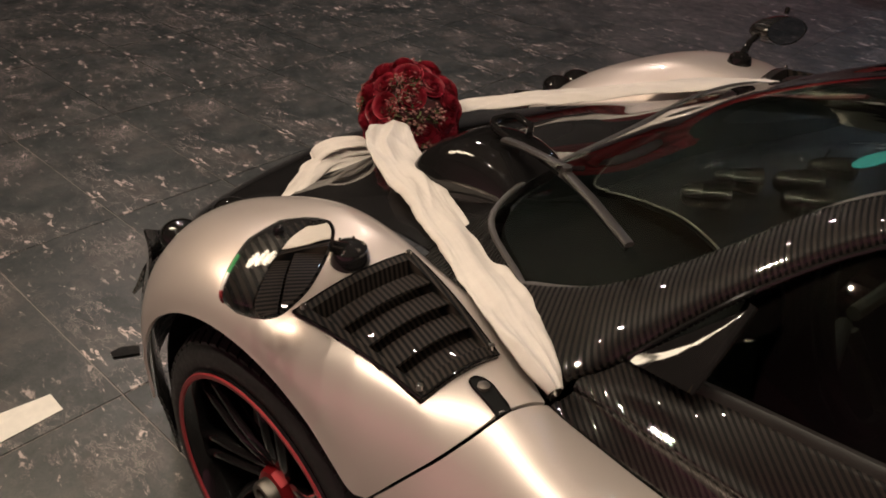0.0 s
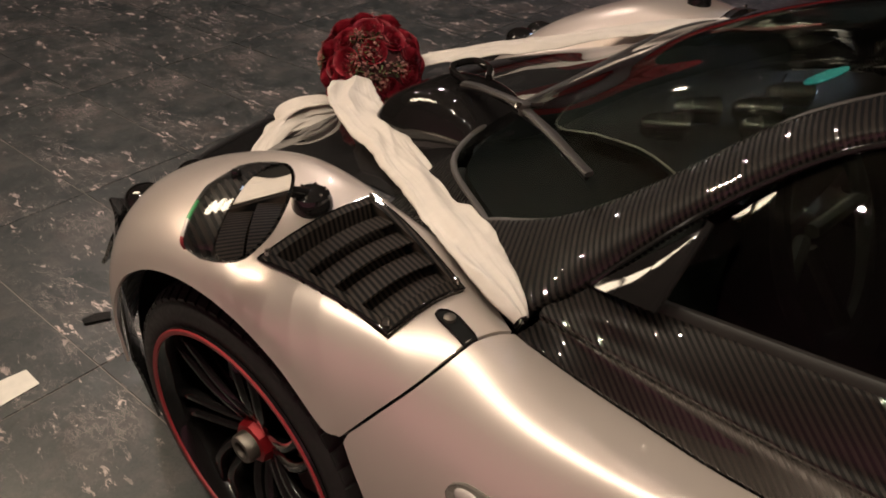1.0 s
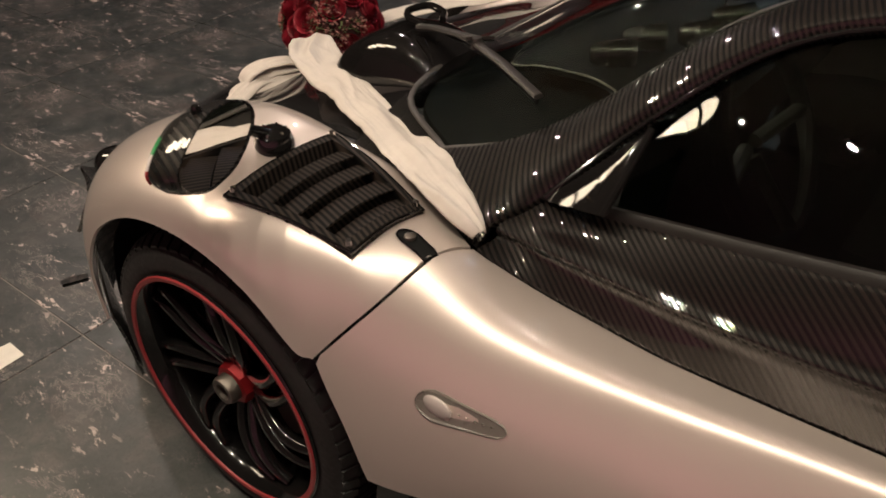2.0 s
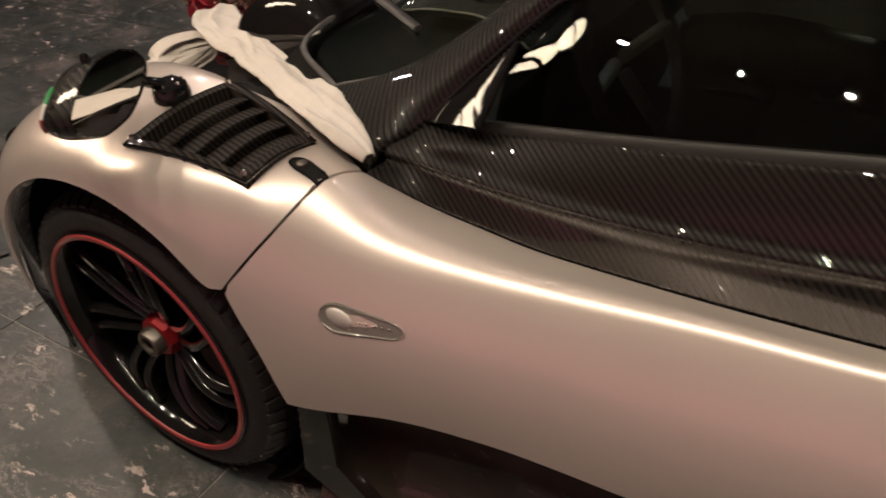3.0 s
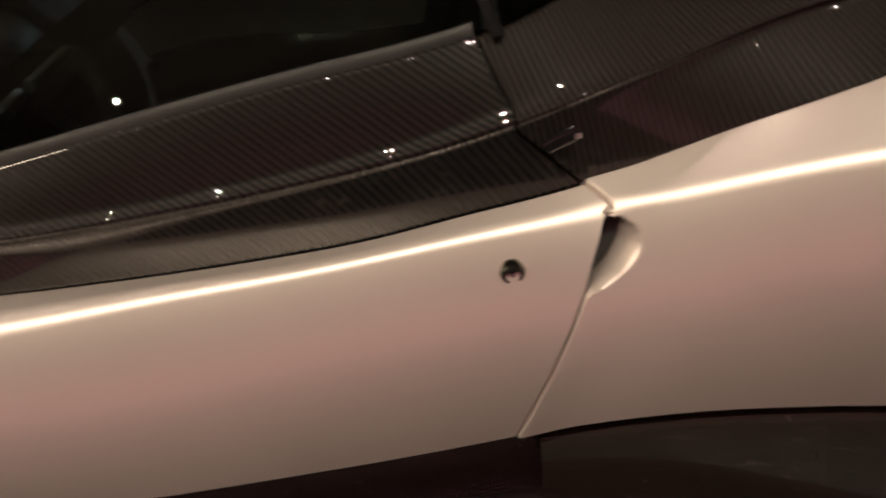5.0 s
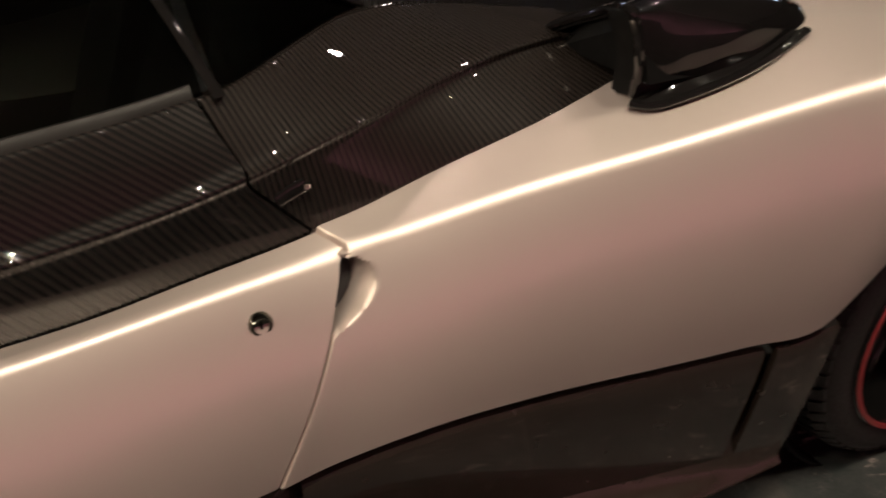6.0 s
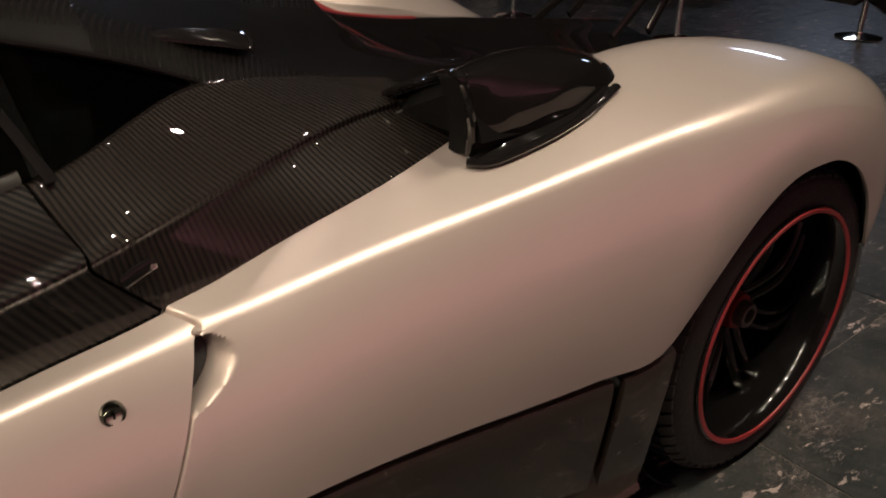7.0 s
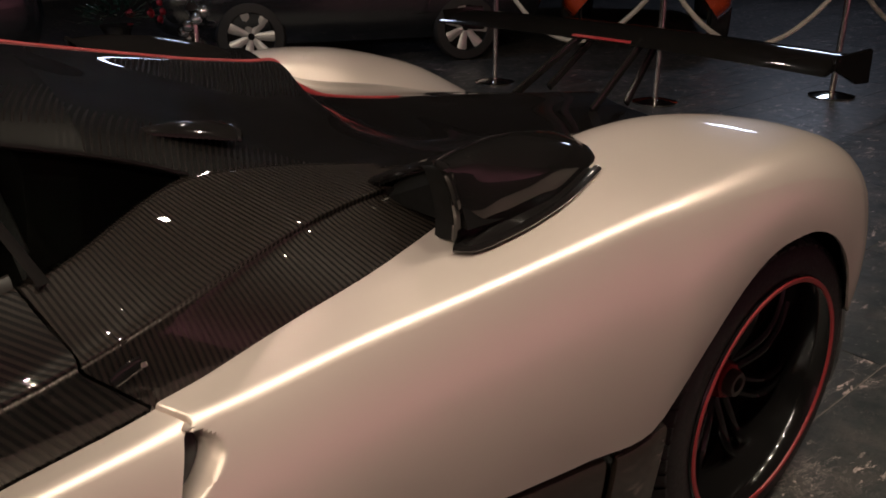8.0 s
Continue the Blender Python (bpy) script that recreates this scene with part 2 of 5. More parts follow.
def spline(points, n):
    """n points along a smooth line through the given ones."""
    c = curve(*[(i, p) for i, p in enumerate(points)])
    return [c(t) for t in np.linspace(0, len(points) - 1, n)]


def finish(bm, name, smooth=35):
    bmesh.ops.recalc_face_normals(bm, faces=bm.faces)
    me = bpy.data.meshes.new(name)
    bm.to_mesh(me)
    bm.free()
    me.polygons.foreach_set("use_smooth", [True] * len(me.polygons))
    if smooth < 180:
        me.set_sharp_from_angle(angle=radians(smooth))
    return me


def thing(name, at, label, category, group="", kind=""):
    ob = new(name)
    ob.location = at
    ob.empty_display_size = 0.1
    return tagged(ob, label, category, group, kind)


def part(name, bm, mat, parent, label="", smooth=35):
    """Link a bmesh, in world metres, as one mesh under a thing or a part."""
    me = bm if isinstance(bm, bpy.types.Mesh) else finish(bm, name, smooth)
    if not me.materials:
        me.materials.append(mat)
    ob = new(name, me)
    if parent is not None:
        ob.parent = parent
        p, base = parent, Matrix()
        chain = []
        while p is not None:
            chain.append(p)
            p = p.parent
        for q in reversed(chain):
            base = base @ q.matrix_parent_inverse @ q.matrix_basis
        ob.matrix_parent_inverse = base.inverted()
    return tagged(ob, label)


def sheet(grid, thick=0.004, into=None, side=1):
    """A closed shell over a grid of points; into: a point on its inner side. side -1 mirrors it across the car."""
    g = np.array(grid, float)
    if side < 0:
        g = g * np.array([1, -1, 1])
        into = None if into is None else np.array(into) * np.array([1, -1, 1])
    du, dv = np.gradient(g, axis=0), np.gradient(g, axis=1)
    n = np.cross(du, dv)
    n /= np.linalg.norm(n, axis=2, keepdims=True) + 1e-9
    if into is not None:
        flip = np.sign(np.sum(n * (np.array(into) - g), axis=2).mean())
        n = n * (flip if flip else 1)
    h = g + n * thick
    bm = bmesh.new()
    nu, nv = g.shape[:2]
    a = [[bm.verts.new(g[i, j]) for j in range(nv)] for i in range(nu)]
    b = [[bm.verts.new(h[i, j]) for j in range(nv)] for i in range(nu)]
    for i in range(nu - 1):
        for j in range(nv - 1):
            bm.faces.new((a[i][j], a[i + 1][j], a[i + 1][j + 1], a[i][j + 1]))
            bm.faces.new((b[i][j], b[i][j + 1], b[i + 1][j + 1], b[i + 1][j]))
    rim = [(i, 0) for i in range(nu)] + [(nu - 1, j) for j in range(1, nv)] + [(i, nv - 1) for i in range(nu - 2, -1, -1)] + [(0, j) for j in range(nv - 2, 0, -1)]
    for (i, j), (k, l) in zip(rim, rim[1:] + rim[:1]):
        bm.faces.new((a[i][j], b[i][j], b[k][l], a[k][l]))
    return bm


def net(rows, nu, nv):
    """A smooth grid of points through the rows of control points."""
    across = [spline([np.array(p, float) for p in r], nv) for r in rows]
    return np.array([spline([r[j] for r in across], nu) for j in range(nv)]).transpose(1, 0, 2)


def tube(points, radius, sides=10, caps=True, flat=1.0, up=(0, 0, 1), bm=None):
    """A tube along points; radius a number or one per point; flat squeezes it along up."""
    bm = bm or bmesh.new()
    pts = [Vector(p) for p in points]
    rings = []
    for i, p in enumerate(pts):
        d = (pts[min(i + 1, len(pts) - 1)] - pts[max(i - 1, 0)]).normalized()
        u = Vector(up)
        s = d.cross(u)
        if s.length < 1e-4:
            s = d.cross(Vector((1, 0, 0)))
        s.normalize()
        u = s.cross(d).normalized()
        r = radius[i] if hasattr(radius, "__len__") else radius
        rings.append([bm.verts.new(p + (s * math.cos(a) + u * math.sin(a) * flat) * r) for a in [2 * math.pi * k / sides for k in range(sides)]])
    for a, b in zip(rings, rings[1:]):
        for k in range(sides):
            bm.faces.new((a[k], a[(k + 1) % sides], b[(k + 1) % sides], b[k]))
    if caps:
        bm.faces.new(rings[0])
        bm.faces.new(rings[-1])
    return bm


def lathe(profile, centre, axis="Y", steps=48, bm=None):
    """Turn (radius, along) pairs about an axis through centre; a closed profile."""
    bm = bm or bmesh.new()
    rings = []
    c = Vector(centre)
    for k in range(steps):
        a = 2 * math.pi * k / steps
        ring = []
        for r, s in profile:
            if axis == "Y":
                p = Vector((r * math.cos(a), s, r * math.sin(a)))
            elif axis == "Z":
                p = Vector((r * math.cos(a), r * math.sin(a), s))
            else:
                p = Vector((s, r * math.cos(a), r * math.sin(a)))
            ring.append(bm.verts.new(c + p))
        rings.append(ring)
    for a, b in zip(rings, rings[1:] + rings[:1]):
        for i in range(len(profile)):
            j = (i + 1) % len(profile)
            try:
                bm.faces.new((a[i], a[j], b[j], b[i]))
            except ValueError:
                pass
    bmesh.ops.remove_doubles(bm, verts=bm.verts, dist=1e-5)
    bmesh.ops.dissolve_degenerate(bm, dist=1e-6, edges=bm.edges)
    return bm


def block(centre, size, m=None, bevel=0.0, bm=None):
    own = bmesh.new()
    bmesh.ops.create_cube(own, size=1, matrix=Matrix.Translation(centre) @ (m or Matrix()) @ Matrix.Diagonal((*size, 1)))
    if bevel:
        bmesh.ops.bevel(own, geom=own.edges[:], offset=bevel, segments=2, affect="EDGES")
    if bm is None:
        return own
    me = bpy.data.meshes.new("tmp")
    own.to_mesh(me)
    own.free()
    bm.from_mesh(me)
    bpy.data.meshes.remove(me)
    return bm


def extrude_outline(points, offset, bevel=0.0):
    """A slab between an outline of 3D points and the same outline moved by offset."""
    bm = bmesh.new()
    a = [bm.verts.new(p) for p in points]
    b = [bm.verts.new(Vector(p) + Vector(offset)) for p in points]
    bm.faces.new(a)
    bm.faces.new(b[::-1])
    for i in range(len(a)):
        j = (i + 1) % len(a)
        bm.faces.new((a[i], b[i], b[j], a[j]))
    if bevel:
        bmesh.ops.bevel(bm, geom=bm.edges[:], offset=bevel, segments=2, affect="EDGES")
    return bm


def mirrored(bm, side):
    if side < 0:
        bmesh.ops.scale(bm, vec=(1, -1, 1), verts=bm.verts)
        bmesh.ops.reverse_faces(bm, faces=bm.faces)
    return bm


# ---- the hall ----
def hall():
    floor = tagged(new("floor"), "dark grey-green marble slabs with pale pinkish veins", "floor", kind="structure")
    bed = block((3.0, 2.0, -0.0255), (34, 30, 0.05))
    part("bedding", bed, GROUT, floor)
    for name, c, s in (("wall_west", (-14, 2, 2.2), (0.2, 30, 4.6)), ("wall_east", (20, 2, 2.2), (0.2, 30, 4.6)), ("wall_north", (3, 17, 2.2), (34, 0.2, 4.6)), ("wall_south", (3, -7.2, 2.2), (34, 0.2, 4.6))):
        tagged(part(name, block(c, s), WALL if name == "wall_south" else DARK_WALL, None, "plain unseen wall closing the hall, its tone set for reflections"), category="wall", kind="structure")
    tagged(part("ceiling", block((3, 2, 4.55), (34, 30, 0.1)), CEIL, None, "plain dim ceiling of the hall"), category="ceiling", kind="structure")
    return floor


floor = hall()

# ---- the sports car: lines along its flank (near side, y negative) ----
FRONT, REAR = 0.0, 2.73
LOW = curve((0.30, (-0.99, 0.385)), (0.40, (-0.985, 0.387)), (0.62, (-0.953, 0.430)), (0.75, (-0.933, 0.434)), (1.0, (-0.902, 0.414)), (1.2, (-0.884, 0.409)), (1.44, (-0.872, 0.421)),
            (1.65, (-0.900, 0.461)), (1.80, (-0.927, 0.477)), (1.90, (-0.945, 0.481)), (2.0, (-0.963, 0.482)), (2.15, (-0.988, 0.485)), (2.295, (-1.008, 0.491)), (2.322, (-1.012, 0.519)), (2.389, (-1.018, 0.592)), (2.475, (-1.02, 0.672)), (2.554, (-1.02, 0.722)),
            (2.646, (-1.02, 0.744)), (2.754, (-1.02, 0.737)), (2.867, (-1.017, 0.683)), (2.974, (-1.005, 0.575)), (3.03, (-0.995, 0.47)), (3.12, (-0.96, 0.44)), (3.34, (-0.80, 0.44)))
SHOULDER = curve((0.28, (-0.925, 0.760)), (0.42, (-0.886, 0.737)), (0.50, (-0.879, 0.720)), (0.57, (-0.873, 0.708)), (0.74, (-0.849, 0.6945)), (1.0, (-0.811, 0.684)), (1.2, (-0.803, 0.688)), (1.4, (-0.797, 0.701)),
                 (1.57, (-0.800, 0.716)), (1.75, (-0.814, 0.742)), (2.08, (-0.861, 0.776)), (2.44, (-0.909, 0.827)), (2.67, (-0.926, 0.852)), (2.9, (-0.925, 0.838)), (3.1, (-0.90, 0.79)), (3.34, (-0.76, 0.68)))
REAR_SHOULDER = curve((1.50, (-0.785, 0.705)), (1.56, (-0.797, 0.715)), (1.66, (-0.826, 0.744)), (1.77, (-0.857, 0.774)), (1.893, (-0.885, 0.796)), (2.03, (-0.914, 0.820)), (2.18, (-0.938, 0.843)), (2.36, (-0.960, 0.866)), (2.5, (-0.972, 0.880)), (2.64, (-0.976, 0.888)),
                      (2.8, (-0.972, 0.882)), (2.95, (-0.955, 0.860)), (3.1, (-0.925, 0.812)), (3.34, (-0.78, 0.70)))
EDGE = curve((0.30, (-0.758, 0.768)), (0.40, (-0.766, 0.749)), (0.455, (-0.766, 0.731)), (0.50, (-0.754, 0.707)), (0.55, (-0.742, 0.684)), (0.64, (-0.738, 0.667)), (0.76, (-0.744, 0.659)), (0.95, (-0.749, 0.662)), (1.12, (-0.752, 0.669)), (1.27, (-0.755, 0.681)), (1.4, (-0.757, 0.702)),
             (1.555, (-0.761, 0.729)), (1.735, (-0.776, 0.787)), (1.88, (-0.790, 0.831)), (1.965, (-0.782, 0.852)), (2.15, (-0.757, 0.898)), (2.3, (-0.735, 0.922)), (2.54, (-0.70, 0.930)), (2.73, (-0.70, 0.913)), (2.98, (-0.72, 0.86)), (3.2, (-0.72, 0.785)), (3.34, (-0.66, 0.70)))
INNER = curve((1.5, (-0.745, 0.70)), (1.735, (-0.762, 0.765)), (1.965, (-0.76, 0.84)), (2.3, (-0.66, 0.87)), (2.54, (-0.605, 0.80)), (2.73, (-0.575, 0.765)), (3.0, (-0.55, 0.735)), (3.34, (-0.52, 0.64)))
CREASE = curve((0.44, (-0.728, 0.750)), (0.52, (-0.706, 0.735)), (0.69, (-0.713, 0.722)), (0.95, (-0.744, 0.747)), (1.17, (-0.759, 0.773)), (1.36, (-0.769, 0.801)), (1.48, (-0.775, 0.827)), (1.56, (-0.760, 0.847)), (1.67, (-0.735, 0.865)), (1.73, (-0.720, 0.880)), (1.9, (-0.684, 0.903)), (2.1, (-0.66, 0.905)))
SILL = curve((0.49, (-0.655, 0.768)), (0.57, (-0.640, 0.772)), (0.76, (-0.662, 0.802)), (0.96, (-0.694, 0.843)), (1.12, (-0.705, 0.871)), (1.26, (-0.712, 0.892)), (1.446, (-0.719, 0.911)), (1.60, (-0.62, 0.933)), (1.73, (-0.525, 0.945)))


from mathutils.bvhtree import BVHTree


def nearest(ob, p):
    """The closest point of a shell to p and the outward direction there, in world metres."""
    tree = BVHTree.FromPolygons([v.co for v in ob.data.vertices], [q.vertices for q in ob.data.polygons])
    at, n, _, _ = tree.find_nearest(Vector(p))
    return np.array(at), np.array(n)


ROUND = curve((0.3, 0.055), (0.6, 0.040), (1.0, 0.022), (1.57, 0.014), (2.2, 0.017), (2.5, 0.032), (2.75, 0.055), (3.0, 0.09), (3.34, 0.10))
CROWN = curve((1.5, 0.0), (1.95, 0.0), (2.25, 1.0), (3.34, 1.0))


def flank(x, v, rear=False):
    """A point of the flank: v 0 lower edge, 2.6 to 3.4 the rounded shoulder, 4 upper edge, 5 inner edge."""
    lo, sh, ed, inn = LOW(x), (REAR_SHOULDER if rear else SHOULDER)(x), EDGE(x), INNER(x)
    tall = sh[1] - lo[1]
    bulge = 0.056 * min(1.0, max(0.0, tall / 0.3))
    ctl = (lo + sh) / 2 + np.array((-bulge, 0.10 * tall))
    reach = np.linalg.norm(sh - ctl)
    top = np.linalg.norm(ed - sh)
    r = min(ROUND(x), reach * 0.9, top * 0.6)
    s1, t1 = 1 - r / (2 * reach), r / top
    k = CROWN(x)
    swell = SWELL(x)
    tangent = (ed - sh - np.array((0.0, swell))) * (1 - k) + (inn - sh) * 0.5 * k

    def side(s):
        return lo * (1 - s) ** 2 + ctl * 2 * s * (1 - s) + sh * s * s

    def over(s):
        m0 = (ed - sh) + np.array((0.0, max(swell, 0.012 * k)))
        return sh * (2 * s**3 - 3 * s**2 + 1) + m0 * (s**3 - 2 * s**2 + s) + ed * (3 * s**2 - 2 * s**3) + tangent * (s**3 - s**2)

    if v <= 2.6:
        y, z = side(v / 2.6 * s1)
    elif v <= 3.4:
        f = (v - 2.6) / 0.8
        y, z = side(s1) * (1 - f) ** 2 + sh * 2 * f * (1 - f) + over(t1) * f * f
    elif v <= 4:
        y, z = over(t1 + (1 - t1) * (v - 3.4) / 0.6)
    else:
        s = v - 4
        y, z = ed * (2 * s**3 - 3 * s**2 + 1) + tangent * (s**3 - 2 * s**2 + s) + inn * (3 * s**2 - 2 * s**3) + (inn - ed) * (s**3 - s**2)
    return (x, y, z)


FRONT_CUT = curve((0, 0.400), (0.7, 0.368), (1.40, 0.322), (1.58, 0.313), (1.70, 0.322), (1.87, 0.338), (2.18, 0.364), (2.55, 0.394), (2.9, 0.416), (3.2, 0.428), (3.4, 0.434), (4, 0.453))
SWELL = curve((0.3, 0.06), (0.45, 0.055), (0.75, 0.006), (1.4, 0.002), (3.34, 0.002))
REAR_CUT = curve((0, 1.437), (0.5, 1.468), (1, 1.497), (1.7, 1.533), (2, 1.546), (2.6, 1.570), (3, 1.578), (4, 1.556), (5, 1.545))
DEEP = (1.3, 0.0, 0.5)


VENT = [np.array(p) for p in ((0.075, -0.918, 0.764), (0.099, -0.690, 0.786), (0.358, -0.765, 0.761), (0.342, -0.908, 0.757))]


def vent_point(u, w):
    """A point of the louvre panel's slightly crowned plane: u backwards, w inwards."""
    a, b, c, d = VENT
    p = (a * (1 - w) + b * w) * (1 - u) + (d * (1 - w) + c * w) * u
    return p + np.array((0, 0, 0.012 * math.sin(math.pi * w) + 0.010 * math.sin(math.pi * u)))


def vent_place(p):
    """u and w of the panel under a point, seen from above."""
    a, b, c, d = [q[:2] for q in VENT]
    u, w = 0.5, 0.5
    for _ in range(6):
        f = (a * (1 - w) + b * w) * (1 - u) + (d * (1 - w) + c * w) * u - p[:2]
        fu, fw = (d - a) * (1 - w) + (c - b) * w, (b - a) * (1 - u) + (c - d) * u
        det = fu[0] * fw[1] - fu[1] * fw[0]
        if abs(det) < 1e-6:
            return 9.0, 9.0
        u, w = u - (f[0] * fw[1] - f[1] * fw[0]) / det, w - (fu[0] * f[1] - fu[1] * f[0]) / det
    return u, w


def front_fender(car, side):
    """The bulging fender over the front wheel, from the nose back to the door cut."""
    rows = []
    # sections from the arch lip over the crown to the valley beside the bonnet
    secs = [
        (-0.372, [(-0.372, -0.975, 0.335), (-0.43, -0.945, 0.40), (-0.50, -0.89, 0.47), (-0.57, -0.80, 0.525), (-0.60, -0.70, 0.545), (-0.60, -0.60, 0.53), (-0.58, -0.50, 0.50)]),
        (-0.35, [(-0.352, -0.983, 0.475), (-0.375, -0.965, 0.55), (-0.42, -0.90, 0.615), (-0.45, -0.80, 0.655), (-0.46, -0.70, 0.66), (-0.46, -0.60, 0.63), (-0.45, -0.49, 0.57)]),
        (-0.25, [(-0.262, -0.986, 0.607), (-0.268, -0.968, 0.665), (-0.285, -0.905, 0.712), (-0.30, -0.80, 0.738), (-0.30, -0.70, 0.738), (-0.30, -0.60, 0.70), (-0.29, -0.50, 0.62)]),
        (-0.12, [(-0.125, -0.987, 0.690), (-0.125, -0.968, 0.735), (-0.13, -0.91, 0.770), (-0.13, -0.81, 0.794), (-0.13, -0.70, 0.795), (-0.13, -0.615, 0.755), (-0.13, -0.54, 0.67)]),
        (0.03, [(0.03, -0.987, 0.712), (0.03, -0.970, 0.748), (0.03, -0.92, 0.778), (0.03, -0.81, 0.800), (0.03, -0.70, 0.800), (0.03, -0.64, 0.765), (0.03, -0.585, 0.70)]),
        (0.17, [(0.175, -0.988, 0.671), (0.17, -0.972, 0.723), (0.165, -0.925, 0.764), (0.165, -0.81, 0.788), (0.165, -0.72, 0.788), (0.165, -0.672, 0.765), (0.165, -0.63, 0.715)]),
        (0.27, [(0.272, -0.989, 0.602), (0.27, -0.975, 0.675), (0.268, -0.937, 0.752), (0.265, -0.84, 0.774), (0.265, -0.765, 0.778), (0.265, -0.700, 0.762), (0.265, -0.66, 0.725)]),
    ]
    rows = [s for _, s in secs]
    last = [flank(FRONT_CUT(v) - 0.006, v) for v in (1.58, 2.05, 2.6, 3.1, 3.4, 3.75, 4.0)]
    rows.append(last)
    grid = net(rows, 110, 76)
    for _ in range(40):
        calm = (grid[:-2, 1:-1] + grid[2:, 1:-1] + grid[1:-1, :-2] + grid[1:-1, 2:]) / 4
        grid[1:-1, 1:-1] = grid[1:-1, 1:-1] * 0.4 + calm * 0.6
    # the skin meets the louvre panel's border and is sunk under it
    nx, ny = grid.shape[:2]
    cells = [(a * ny + b, a * ny + b + 1, (a + 1) * ny + b + 1, (a + 1) * ny + b) for a in range(nx - 1) for b in range(ny - 1)]
    skin = BVHTree.FromPolygons([Vector(p) for p in grid.reshape(-1, 3)], cells)
    for i in range(nx):
        for j in range(ny):
            u, w = vent_place(grid[i, j])
            cu, cw = min(1.0, max(0.0, u)), min(1.0, max(0.0, w))
            away = math.hypot((u - cu) * 0.27, (w - cw) * 0.19)
            if away > 0.11 or max(abs(u), abs(w)) > 3:
                continue
            q = vent_point(cu, cw)
            if 0.03 < u < 0.97 and 0.03 < w < 0.97:
                grid[i, j, 2] = q[2] - 0.05
                continue
            hit = skin.ray_cast(Vector((q[0], q[1], 2.0)), Vector((0, 0, -1)))[0]
            if hit is not None:
                grid[i, j, 2] += (q[2] - hit.z) * math.exp(-((away / 0.05) ** 2)) * min(1.0, (nx - 1 - i) / 14)
    if side < 0:
        grid = grid + np.array((0.0, 0.05, -0.022))
    return part("front_fender", sheet(grid, 0.006, (0, -0.7, 0.4), side), PAINT, car, "pearl white front fender")


def door(car, side):
    vs = list(np.linspace(0, 2.6, 18)) + list(np.linspace(2.65, 3.4, 16)) + list(np.linspace(3.5, 4, 8))
    grid = [[flank(FRONT_CUT(v) + (REAR_CUT(v) - FRONT_CUT(v)) * u, v) for v in vs] for u in np.linspace(0, 1, 50)]
    d = part("door", sheet(grid, 0.006, DEEP, side), PAINT, car, "pearl white door with carbon upper part")
    rows = []
    for u in np.linspace(0, 1, 110):
        a = 0.456 + (1.551 - 0.456) * u
        b = 0.462 + (1.476 - 0.462) * u
        c = 0.497 + (1.443 - 0.497) * u
        e, k, s = EDGE(a), eased(CREASE, b), eased(SILL, c)
        low = np.array((a, e[0] + 0.006, e[1] - 0.012))
        edge = np.array((a, e[0] + 0.003, e[1] + 0.002))
        kk, ss = np.array((b, *k)), np.array((c, *s))
        swell = 0.002 + 0.014 * math.exp(-(((b - 0.55) / 0.055) ** 2))
        mid = kk * 0.45 + ss * 0.55 + np.array((-0.2, -0.7, 0.7)) * swell
        rows.append(fillet([low, edge, kk + (0, 0.004, -0.012), kk + (0, -0.005, 0.004), kk + (0, 0.010, 0.012), mid, ss, ss + (0, 0.024, 0.001)], (0.004, 0.02, 0.009, 0.01, 0.03, 0.006), 9))
    grid = rows
    part("door_upper", sheet(grid, 0.006, DEEP, side), CARBON, d, "lacquered carbon fibre upper door")
    belt = []
    for x in np.linspace(0.572, 1.442, 44):
        q = eased(SILL, x)
        belt.append([(x, q[0] + 0.002, q[1] - 0.004), (x, q[0] + 0.006, q[1] + 0.008), (x, q[0] + 0.012, q[1] + 0.013), (x, q[0] + 0.020, q[1] + 0.012)])
    part("window_belt", sheet(belt, 0.004, DEEP, side), BELT, d, "black rubber belt strip under the glass")
    return d


